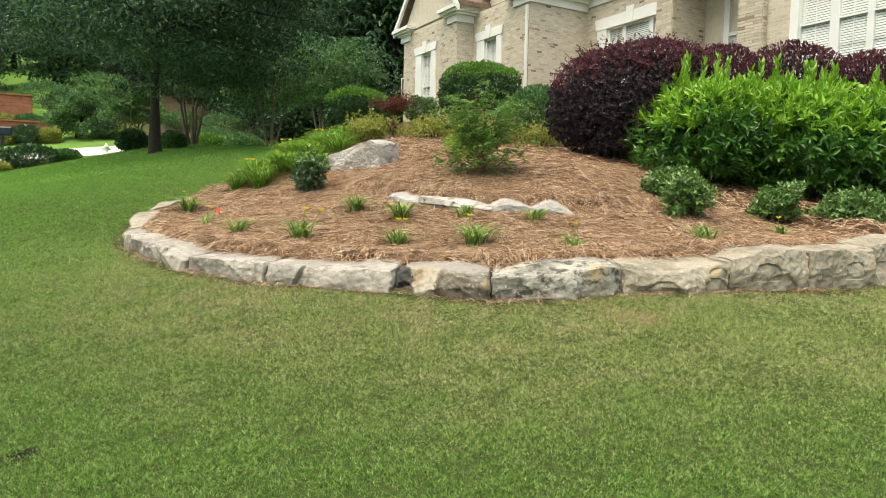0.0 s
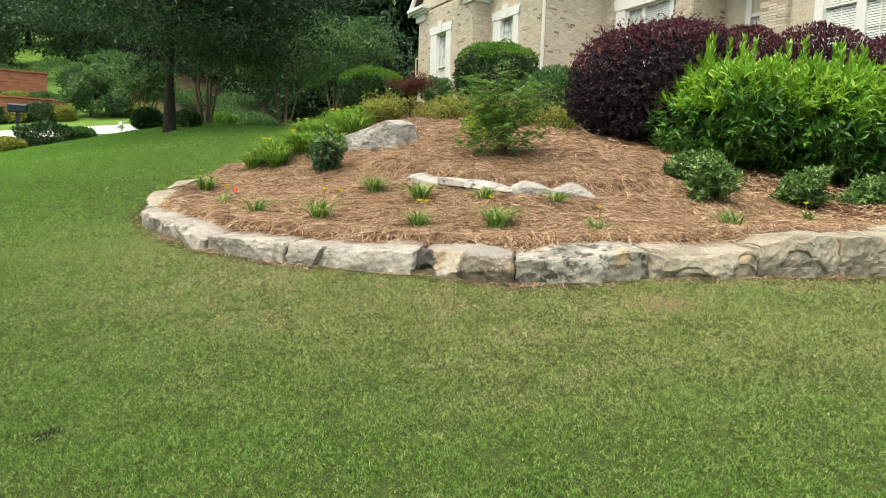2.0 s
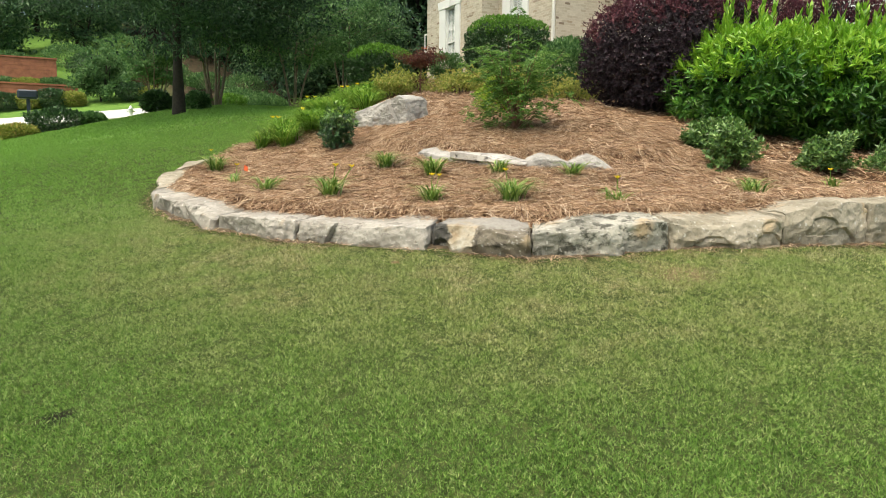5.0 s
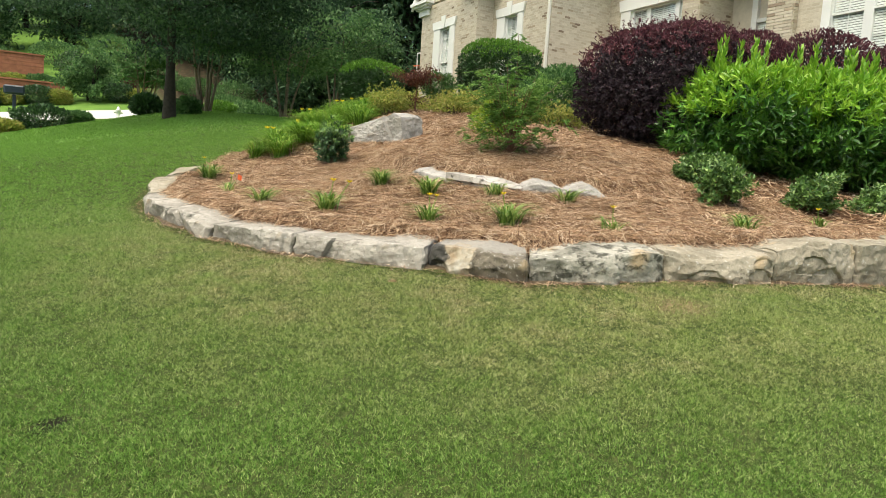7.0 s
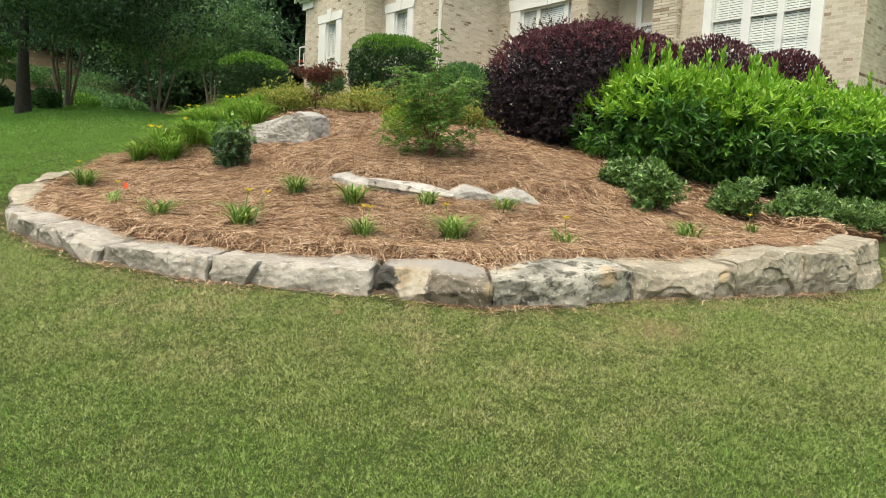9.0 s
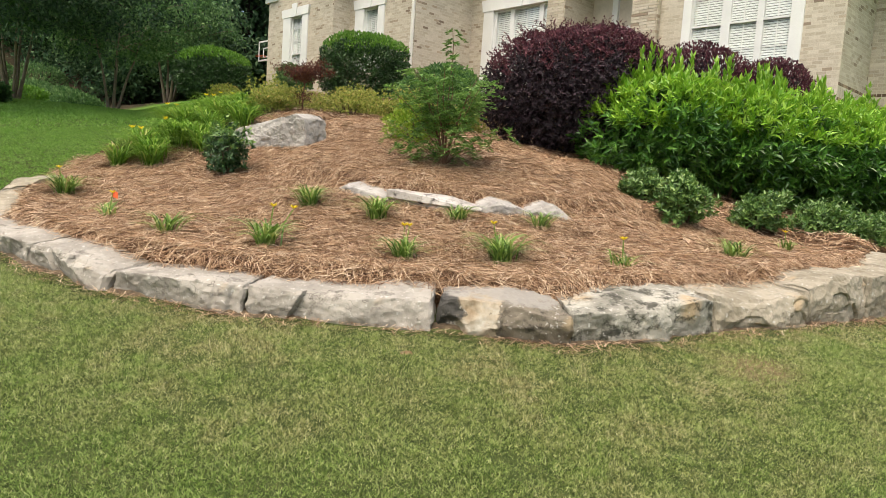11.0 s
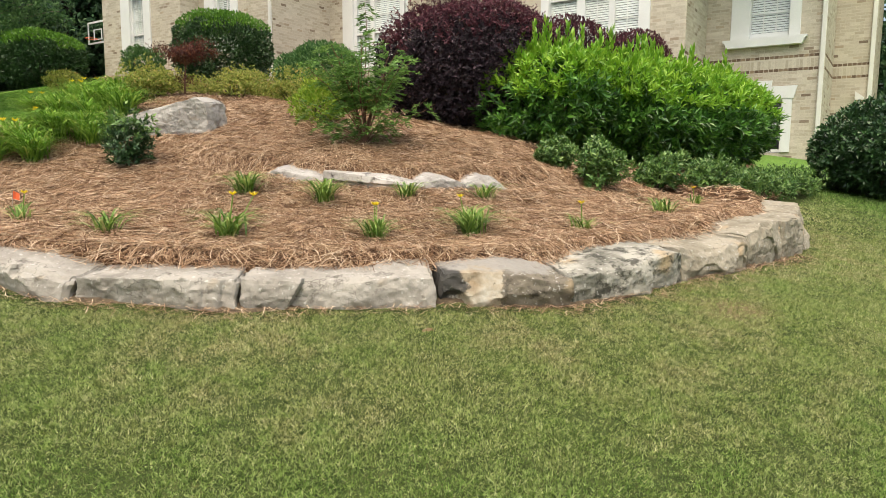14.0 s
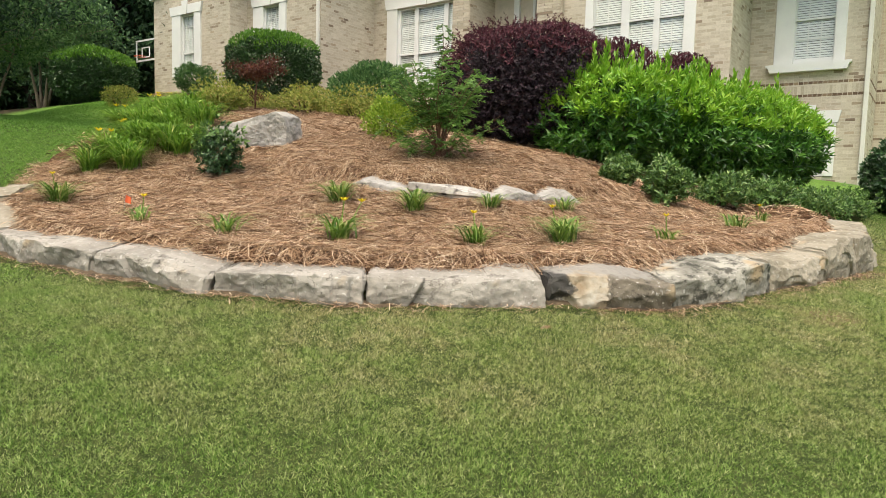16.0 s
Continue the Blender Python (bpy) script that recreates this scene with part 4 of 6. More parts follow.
def laurel_hedge():
    """One long laurel hedge: bodies run together along the bank, upright pale shoots on top."""
    top = thing("laurel_hedge", (-3.9, 10.2, on_ground(-3.9, 10.2) - 0.03), "dense glossy laurel hedge with bright upright new shoots", "hedge")
    bodies = [(-4.92, 8.6, 0.95, 0.9, 0.72), (-4.35, 9.6, 1.0, 1.0, 0.80), (-4.0, 10.5, 1.05, 1.05, 0.84), (-3.6, 11.4, 1.0, 1.05, 0.86), (-3.35, 12.2, 0.9, 0.95, 0.84)]
    old_p, old_o, new_p, new_o = [], [], [], []
    r = np.random.default_rng(31)
    for k, (x, y, rx, ry, rz) in enumerate(bodies):
        pts, out, inn, _ = blob_points(1350, (rx, ry, rz), 60 + k, 2.3, 0.22, 0.42, -0.95)
        pts = pts + np.array([x + 3.9, y - 10.2, rz + on_ground(x, y) - on_ground(-3.9, 10.2)])
        fresh = (pts[:, 2] + 0.3 * lumps(pts, 90, 0.5) > rz * 1.12 + on_ground(x, y) - on_ground(-3.9, 10.2)) & (inn > 0.78)
        old_p.append(pts[~fresh]), old_o.append(out[~fresh]), new_p.append(pts[fresh]), new_o.append(out[fresh])
    for name, p, o, mat, size, text in (("leaves", old_p, old_o, LAUREL, (0.13, 0.043), ""), ("young_leaves", new_p, new_o, LAUREL_NEW, (0.125, 0.042), "bright yellow-green young leaves")):
        p, o = np.concatenate(p), np.concatenate(o)
        v, f = rosettes(p, o + np.array([0, 0, 0.55]) + 0.4 * r.normal(size=p.shape), 8, r, size[0], size[1], 0.35, 1.25)
        put(name, mesh_np(name, v, f), mat, top, text)
    for k in range(70):
        x, y, rx, ry, rz = bodies[k % len(bodies)] if k < 40 else bodies[k % 2]
        a, q = r.uniform(0, 6.28), math.sqrt(r.uniform(0, 0.55))
        px, py = x + rx * q * math.cos(a), y + ry * q * math.sin(a)
        pz = on_ground(x, y) + rz * (1 + math.sqrt(max(0, 1 - q * q)) * 0.93)
        foot = np.array([px + 3.9, py - 10.2, pz - on_ground(-3.9, 10.2) - 0.1])
        high = r.uniform(0.18, 0.5)
        tip = foot + np.array([r.normal() * 0.08, r.normal() * 0.08, 1.0]) * high
        s = np.linspace(0.15, 1, 20)
        b = r.uniform(0, 6.28, 20)
        way = unit(np.stack([np.cos(b), np.sin(b), 1.3 + s], -1))
        v, f = leaf_arrays(foot + (tip - foot) * s[:, None], way, np.cross(way, np.cross(way, [0, 0, 1.0])), r.uniform(0.10, 0.15, 20), np.full(20, 0.046), 0.05)
        tv, tf = tube_arrays(np.linspace(foot, tip, 4), np.linspace(0.006, 0.003, 4), 4, len(v))
        put("shoot", mesh_np("shoot", np.concatenate([v, tv]), np.concatenate([f, tf])), LAUREL_NEW, top)
    for x, y, rx, ry, rz in bodies:
        for dx, dy in ((0.1, 0), (-0.08, 0.1), (0, -0.12)):
            z = on_ground(x, y) - on_ground(-3.9, 10.2)
            v, f = tube_arrays(np.linspace((x + 3.9 + dx, y - 10.2 + dy, z - 0.05), (x + 3.9 + dx * 3, y - 10.2 + dy * 3, z + rz), 4), np.linspace(0.03, 0.012, 4), 5)
            put("stem", mesh_np("stem", v, f, True), TWIG, top)


laurel_hedge()

LOW = [(-4.02, 6.85, 0.24, 0.24, 0.20), (-3.33, 6.52, 0.28, 0.28, 0.27), (-3.04, 7.66, 0.31, 0.30, 0.22), (-2.66, 8.45, 0.38, 0.36, 0.20), (-2.55, 9.1, 0.44, 0.42, 0.20), (-2.35, 9.9, 0.48, 0.46, 0.21), (-2.1, 10.8, 0.5, 0.5, 0.23)]
for k, (x, y, rx, ry, rz) in enumerate(LOW):
    shrub("low_shrub", x, y, (rx, ry, rz), 3600, (0.062, 0.026), GARDENIA, "low spreading green shrub at the foot of the laurel hedge", None, 120 + k, 2.0, 0.6, 0.9, group="low shrubs before the hedge", low=-0.8, deep=0.7, per=6)
# paler crown leaves here brighten the dark foliage; they aren't new growth
shrub("dark_shrub", -7.0, 3.46, (0.26, 0.26, 0.29), 2300, (0.055, 0.026), HOLLY, "small upright dark green holly shrub in the straw", GARDENIA, 140, 2.0, 0.6, 0.9, deep=0.5, per=6, young_from=0.1)
shrub("holly_bush", -0.75, 12.3, (1.15, 1.15, 0.78), 26000, (0.09, 0.042), HOLLY, "broad dark green holly bush by the house corner", None, 141, 2.3, 0.14, 0.4, per=6)
shrub("clipped_shrub", -16.3, 12.1, (1.22, 1.15, 0.92), 22000, (0.09, 0.05), HOLLY, "large clipped dome shaped evergreen before the brick wall", BOX_NEW, 142, 3.0, 0.10, 0.5, young_from=0.55, z=on_ground(-16.3, 12.1) - 0.15)
shrub("clipped_shrub", -25.0, 11.6, (1.35, 1.3, 0.9), 20000, (0.11, 0.06), HOLLY, "wide clipped dome shaped evergreen at the edge of the lawn", BOX_NEW, 143, 2.6, 0.06, 0.4, young_from=0.4)
shrub("viburnum", -10.9, 10.2, (0.95, 0.8, 0.62), 9000, (0.10, 0.04), SHRUBBERY, "loose green shrub before the front windows", None, 144, 2.1, 0.2, 0.6)
shrub("foundation_shrub", -18.9, 11.4, (0.5, 0.5, 0.42), 4200, (0.08, 0.04), SHRUBBERY, "loose green shrub under the corner window", None, 145, 2.0, 0.4, 0.6)


def maple(x, y):
    """A young maple: slender leaning stem and a flat spreading head."""
    top = thing("maroon_maple", (x, y, on_ground(x, y) - 0.03), "small maroon leaved Japanese maple with a flat head", "small tree")
    r = np.random.default_rng(146)
    s = np.linspace(0, 1, 6)[:, None]
    line = np.array([0.04, 0.02, 0.56]) * s + 0.02 * r.normal(size=(6, 3)) * s
    v, f = tubes([line], [0.016 * (1 - 0.5 * s[:, 0])], 6)
    put("trunk", mesh_np("trunk", v, f, True), RED_TWIG, top)
    ends = []
    for k in range(11):
        a, out = k * 2.4, r.uniform(0.18, 0.46)
        e = line[-2] + np.array([math.cos(a) * out, math.sin(a) * out, 0.20 + 0.05 * r.normal()])
        b = line[-2] + (e - line[-2]) * s + np.array([0, 0, 0.05]) * np.sin(3.14 * s)
        v, f = tubes([b], [0.006 * (1 - 0.6 * s[:, 0])], 5)
        put("branch", mesh_np("branch", v, f, True), RED_TWIG, top)
        ends += [b[2], b[3], b[4], b[5]]
    ends += [line[2] + [0.08, 0, 0], line[3] + [-0.07, 0.03, 0], line[2] + [0, -0.08, 0.03]]
    pick = r.integers(0, len(ends), 2300)
    p = np.array(ends)[pick] + r.normal(size=(2300, 3)) * [0.07, 0.07, 0.035]
    way = unit(r.normal(size=(2300, 3)) + [0, 0, -0.5])
    v, f = leaf_arrays(p, way, r.normal(size=(2300, 3)) * 0.5 + [0, 0, 1.0], r.uniform(0.035, 0.065, 2300), r.uniform(0.012, 0.022, 2300))
    put("leaves", mesh_np("leaves", v, f), MAROON, top)


maple(-9.30, 5.78)
for k, (x, y, rx, rz) in enumerate([(-8.75, 6.3, 0.45, 0.25), (-9.5, 7.0, 0.5, 0.27), (-8.2, 6.9, 0.5, 0.27), (-10.3, 6.9, 0.5, 0.25), (-9.0, 7.7, 0.55, 0.28), (-8.3, 8.3, 0.5, 0.28), (-10.2, 8.0, 0.5, 0.27), (-11.3, 7.6, 0.5, 0.25), (-9.5, 5.35, 0.36, 0.24), (-9.95, 5.85, 0.42, 0.26), (-10.6, 6.2, 0.42, 0.25)]):
    shrub("golden_shrub", x, y, (rx, rx * 0.9, rz * 0.92), 4600, (0.036, 0.021), SPIREA, "mounded golden yellow leaved shrub on the bank", None, 160 + k, 2.0, 0.9, 0.5, per=5, deep=0.6, group="golden shrubs behind the boulder", low=-0.7)
shrub("lime_shrub", -6.62, 5.75, (0.32, 0.32, 0.26), 2600, (0.05, 0.024), LIME, "small lime green leaved shrub in the straw", None, 180, 2.0, 0.35, 0.8, deep=0.5)


def lacy_shrub():
    """An open vase of canes, bare at the foot, with soft pinnate leaves above and low side shoots."""
    x, y = -5.50, 5.25
    top = thing("feathery_shrub", (x, y, on_ground(x, y) - 0.02), "open feathery green shrub with thin reddish canes", "shrub")
    r = np.random.default_rng(77)
    base, way = [], []

    def cane(end, twigs, start, reach, radius=0.008, sag=0.0):
        s = np.linspace(0, 1, 8)[:, None]
        line = np.asarray(end) * np.concatenate([s ** 1.25, s ** 1.25, s ** 0.9], 1) + r.normal(size=(8, 3)) * 0.014 * s
        v, f = tubes([line], [radius * (1 - 0.7 * s[:, 0])], 5)
        put("cane", mesh_np("cane", v, f, True), RED_TWIG, top)
        for q in start + (1 - start) * (np.arange(twigs) + r.random(twigs)) / twigs:
            p = np.array([np.interp(q, s[:, 0], line[:, c]) for c in range(3)])
            b = r.uniform(0, 6.283)
            d = unit(np.array([math.cos(b), math.sin(b), r.uniform(-0.1, 0.75)]) + 0.5 * unit(np.array([line[-1][0], line[-1][1], 0.0]) + 1e-6))
            long = reach * r.uniform(0.6, 1.15)
            for u in np.linspace(0.15, 1, 11):
                at = p + d * long * u + np.array([0, 0, -(0.07 + sag) * u * u])
                for sgn in (-1, 1):
                    base.append(at)
                    way.append(d * 0.9 + np.cross(d, [0, 0, 1.0]) * sgn + np.array([0, 0, -0.15 + 0.3 * r.normal()]))

    for k in range(22):
        a = k * 2.4 + r.normal() * 0.25
        out = 0.66 * math.sqrt((k + 0.5) / 22)
        cane((math.cos(a) * out, math.sin(a) * out, (1.16 - 0.42 * out) * r.uniform(0.84, 1.08)), 16, 0.36, 0.21)
    for k in range(11):
        a = k * 0.58 + r.normal() * 0.2
        out = r.uniform(0.5, 0.78)
        cane((math.cos(a) * out, math.sin(a) * out, r.uniform(0.18, 0.5)), 8, 0.35, 0.15, 0.005, 0.03)
    cane((0.03, -0.02, 1.5), 15, 0.62, 0.11)
    base, way = np.array(base), unit(np.array(way))
    face = unit(np.array([[0, 0, 1.0]]) + 0.4 * r.normal(size=(len(base), 3)))
    v, f = leaf_arrays(base, way, face, r.uniform(0.035, 0.075, len(base)), r.uniform(0.012, 0.019, len(base)))
    put("fronds", mesh_np("fronds", v, f), LACY, top)


lacy_shrub()


# ---------------------------------------------------------------- daylilies
def blade_lines(r, n, high, spread_r, k=6):
    a = r.uniform(0, 6.28, n)
    h = high * r.uniform(0.55, 1.1, n)
    reach = spread_r * r.uniform(0.3, 1.25, n)
    s = np.linspace(0, 1, k)
    radial = reach[:, None] * s ** 1.3
    up = h[:, None] * (2.0 * s - 1.35 * s ** 2)
    out = np.stack([np.cos(a), np.sin(a)], -1)
    foot = r.normal(size=(n, 2)) * 0.025
    xy = foot[:, None, :] + out[:, None, :] * radial[..., None]
    side = np.stack([-np.sin(a), np.cos(a), np.zeros(n)], -1)
    return np.concatenate([xy, up[..., None]], -1), side


def lily_meshes(seed, n, high, spread_r, flowers, blade=LILY):
    r = np.random.default_rng(seed)
    lines, side = blade_lines(r, n, high, spread_r)
    v, f = strip_arrays(lines, [0.006, 0.009, 0.0095, 0.008, 0.006, 0.001], side)
    meshes = [("leaf_tuft", mesh_np("leaf_tuft", v, f), blade, "")]
    for _ in range(flowers):
        tip = np.array([r.normal() * 0.07, r.normal() * 0.07, high * r.uniform(0.95, 1.2)])
        v, f = tubes([np.linspace((0, 0, 0), tip, 4)], [np.full(4, 0.003)], 4)
        meshes.append(("flower_stalk", mesh_np("flower_stalk", v, f), LILY, ""))
        ang = np.linspace(0, 6.28, 7)[:-1] + r.uniform(0, 1)
        way = np.stack([np.cos(ang), np.sin(ang), np.full(6, 0.8)], -1)
        v, f = leaf_arrays(np.repeat(tip[None], 6, 0), unit(way), np.repeat([[0, 0, 1.0]], 6, 0), np.full(6, 0.033), np.full(6, 0.017), -0.05)
        meshes.append(("flower", mesh_np("flower", v, f), PETAL, "open yellow flower"))
    return meshes


LILY_KINDS = {"full": lily_meshes(5, 95, 0.20, 0.25, 0), "small": lily_meshes(6, 55, 0.16, 0.20, 0), "bloom": lily_meshes(7, 80, 0.19, 0.22, 2), "thin": lily_meshes(8, 30, 0.15, 0.16, 1), "rich": lily_meshes(9, 120, 0.23, 0.28, 1), "mass": lily_meshes(10, 130, 0.24, 0.28, 0, LILY_LUSH)}
LILIES = [("rich", -7.28, 1.97), ("thin", -5.89, 1.92), ("small", -5.03, 2.05), ("bloom", -4.32, 2.46), ("bloom", -3.62, 3.13), ("rich", -3.20, 3.68), ("full", -5.23, 3.39), ("full", -4.58, 3.64),
          ("small", -4.12, 4.14), ("small", -3.68, 4.70), ("thin", -2.62, 4.33), ("small", -2.43, 5.73), ("thin", -2.43, 6.86)]
LILY_TEXT = {"full": "clump of arching green daylily leaves in the straw", "small": "small clump of daylily leaves in the straw", "bloom": "daylily clump with open yellow flowers", "thin": "sparse young daylily in the straw", "rich": "thick daylily clump with a yellow flower", "mass": "dense bright green daylily clump beside the lawn"}


def lily(kind, x, y, turn, size, group):
    top = thing("daylily", Matrix.Translation((x, y, on_ground(x, y) - 0.01)) @ pose(0, 0, 0, 0, 0, turn) @ Matrix.Scale(size, 4), LILY_TEXT[kind], "daylily", group)
    for name, me, mat, label in LILY_KINDS[kind]:
        put(name, me, mat, top, label)


for k, (kind, x, y) in enumerate(LILIES):
    lily(kind, x, y, k * 47, 1.2 + 0.07 * (k % 4), "daylilies in the straw")
r_l = random.Random(4)
for k in range(64):
    s = k / 63
    x = -8.1 - 4.0 * s + r_l.uniform(-0.45, 0.45)
    y = 3.0 + 3.3 * s + r_l.uniform(-0.3, 0.7)
    lily("bloom" if k % 11 == 3 else "mass", x, y, r_l.uniform(0, 360), r_l.uniform(1.3, 1.9), "massed daylilies along the lawn edge")


# ---------------------------------------------------------------- marker flag
def marker_flag(x, y):
    top = thing("marker_flag", pose(x, y, on_ground(x, y), 0, 4, 62), "small orange marker flag on a wire in the straw", "flag")
    v, f = tubes([np.array([(0, 0, -0.05), (0.002, 0, 0.08), (0.004, 0, 0.17)])], [np.full(3, 0.0018)], 5)
    put("wire", mesh_np("wire", v, f), WIRE, top)
    xs = np.linspace(0, 0.046, 6)
    v = np.array([(0.004 + a, 0.012 * math.sin(a * 60), z) for a in xs for z in (0.10 - 0.25 * a, 0.165 - 0.5 * a)] + [(0.004 + a, 0.012 * math.sin(a * 60) + 0.0015, z) for a in xs for z in (0.10 - 0.25 * a, 0.165 - 0.5 * a)])
    f = [(2 * i, 2 * i + 2, 2 * i + 3, 2 * i + 1) for i in range(5)] + [(12 + 2 * i, 13 + 2 * i, 15 + 2 * i, 14 + 2 * i) for i in range(5)]
    put("flag_sheet", mesh_np("flag_sheet", v, f), ORANGE, top, "creased orange plastic sheet")


marker_flag(-6.50, 2.13)


# ---------------------------------------------------------------- house
P1, P2, P3, P6, P7 = 13.17, 13.84, 16.24, 18.23, 20.4
house = thing("house", (0, 0, 0), "two storey buff brick house with white trim and sash windows", "house")

# openings in the brickwork: face, x0, x1, z0, z1
HOLES = [("P1", -22.72, -21.1, 5.0, 7.36), ("P2", -19.25, -17.7, 5.0, 7.36), ("P3", -15.62, -12.62, 4.5, 7.4), ("P3", -8.76, -5.9, 4.4, 7.9),
         ("P6", -4.47, -2.9, 4.68, 7.4), ("P6", -4.22, -2.98, 1.9, 3.5)]


def mortar_wall(key, x0, x1, front, z0, z1, back=24.0):
    """A wall with its openings cut through to the rooms; the body stands behind them."""
    holes = [h for h in HOLES if h[0] == key and h[1] >= x0 and h[2] <= x1]
    xs = sorted({x0, x1, *(v for h in holes for v in h[1:3])})
    zs = sorted({z0, z1, *(v for h in holes for v in h[3:5])})
    bm = bmesh.new()
    grid = {(x, z): bm.verts.new((x, front, z)) for x in xs for z in zs}
    for a, b in zip(xs, xs[1:]):
        for c, d in zip(zs, zs[1:]):
            if not any(h[1] <= a and b <= h[2] and h[3] <= c and d <= h[4] for h in holes):
                bm.faces.new((grid[a, c], grid[b, c], grid[b, d], grid[a, d]))
    back_side = bmesh.ops.extrude_face_region(bm, geom=bm.faces[:])["geom"]
    bmesh.ops.translate(bm, vec=(0, 0.33, 0), verts=[v for v in back_side if isinstance(v, bmesh.types.BMVert)])
    bmesh.ops.recalc_face_normals(bm, faces=bm.faces)
    part("wall", bm, MORTAR, house)
    box("wall_core", (x0, front + 0.335, z0), (x1, back, z1), MORTAR, house)


mortar_wall("P1", -23.86, -19.6006, P1 + 0.0006, 2.6, 8.1)
mortar_wall("P2", -19.597, -16.2006, P2 + 0.0006, 2.6, 8.1)
mortar_wall("P3", -16.197, -12.3506, P3 + 0.0006, 2.2, 8.1)
mortar_wall("-", -12.347, -10.155, P3 + 1.25, 2.2, 8.1)
mortar_wall("P3", -10.15, -5.0606, P3 + 0.0006, 1.8, 8.1)
mortar_wall("P6", -5.057, -2.3406, P6 + 0.0006, 0.6, 8.1)
mortar_wall("-", -2.337, -1.4206, P7 + 0.0006, 0.6, 8.1)


def brick_faces():
    """Every brick of the seen faces: centre, half size and the way that it faces."""
    faces = [("P1", "y", P1, -23.86, -19.6, 3.2, 8.1), ("P2", "y", P2, -19.6, -16.2, 3.2, 8.1), ("P3", "y", P3, -16.2, -12.35, 3.0, 8.1), ("P3", "y", P3, -10.15, -5.06, 2.6, 8.1),
             ("P6", "y", P6, -5.06, -2.34, 1.0, 7.6), ("P7", "y", P7, -2.34, -1.42, 0.9, 6.5),
             ("S1", "x", -19.6, P1, P2, 3.2, 8.1), ("S2", "x", -16.2, P2, P3, 3.2, 8.1), ("S4", "x", -5.06, P3, P6, 1.6, 8.1), ("S6", "x", -2.34, P6, P7, 0.9, 8.1), ("S3", "x", -12.35, P3, P3 + 1.25, 3.0, 8.1),
             ("S7", "x", -1.42, P7, 24.0, 0.9, 7.0)]
    course, long, gap = 0.078, 0.215, 0.011
    r = random.Random(9)
    for key, axis, at, u0, u1, z0, z1 in faces:
        rows = int((z1 - z0) / course)
        for j in range(rows):
            z = 0.9 + round((z0 - 0.9) / course) * course + (j + 0.5) * course
            kind = "plain"
            if axis == "y" or True:
                if 4.14 < z < 4.22 and key in ("P6", "S6", "P7", "S4"):
                    kind = "header"
                elif 3.86 < z < 3.94 and key in ("P6", "S6", "P7", "S4"):
                    kind = "header_light"
                elif 3.94 <= z <= 4.14 and key in ("P6", "S6", "P7", "S4"):
                    kind = "soldier"
            step = long if kind == "plain" else (0.108 if kind.startswith("header") else 0.078)
            if kind == "soldier" and not (3.94 <= z < 3.94 + course):
                continue
            u = u0 - (step / 2 if j % 2 and kind == "plain" else 0)
            while u < u1 - 0.02:
                a, b = max(u, u0) + gap / 2, min(u + step, u1) - gap / 2
                u += step
                if b - a < 0.03:
                    continue
                mid = (a + b) / 2
                if any(key == h[0] and h[1] < mid < h[2] and h[3] < z < h[4] for h in HOLES):
                    continue
                half_z = (course - gap) / 2 if kind != "soldier" else (0.20) / 2
                zc = z if kind != "soldier" else 4.04
                yield key, axis, at, mid, (b - a) / 2, zc, half_z, kind, r.uniform(-0.0008, -0.0002)


CUBE_F = np.array([(0, 1, 3, 2), (4, 6, 7, 5), (0, 4, 5, 1), (2, 3, 7, 6), (0, 2, 6, 4), (1, 5, 7, 3)])
CORNERS = np.array([(x, y, z) for x in (-1, 1) for y in (-1, 1) for z in (-1, 1)], float)


def lay_bricks():
    single, far, dark = [], [], []
    for key, axis, at, mid, hu, z, hz, kind, proud in brick_faces():
        deep = 0.022
        if axis == "y":
            c, h = (mid, at + deep / 2 + proud, z), (hu, deep / 2, hz)
        else:
            c, h = (at - deep / 2 - proud, mid, z), (deep / 2, hu, hz)
        if key == "P6" and z < 4.6 and len(single) < 290 and z > 2.6:
            single.append((c, h, kind))
        elif kind == "header" or kind == "header_light":
            dark.append((c, h))
        else:
            far.append((c, h))
    for name, rows, mat in (("brickwork", far, BRICK), ("dark_brick_courses", dark, BRICK_DARK)):
        if not rows:
            continue
        c = np.array([a for a, _ in rows])
        h = np.array([b for _, b in rows])
        v = (c[:, None] + CORNERS[None] * h[:, None]).reshape(-1, 3)
        f = (np.arange(len(rows))[:, None, None] * 8 + CUBE_F[None]).reshape(-1, 4)
        put(name, mesh_np(name, v, f), mat, house)["kind"] = "stuff"
    shared = {}
    for c, h, kind in single:
        key = (round(h[0], 2), round(h[2], 2), kind)
        if key not in shared:
            shared[key] = mesh_np("brick", CORNERS * np.array(h), CUBE_F)
            shared[key].materials.append(BRICK if kind in ("plain", "soldier") else BRICK_DARK)
        ob = new("brick", shared[key])
        ob.location = c
        ob.parent = house


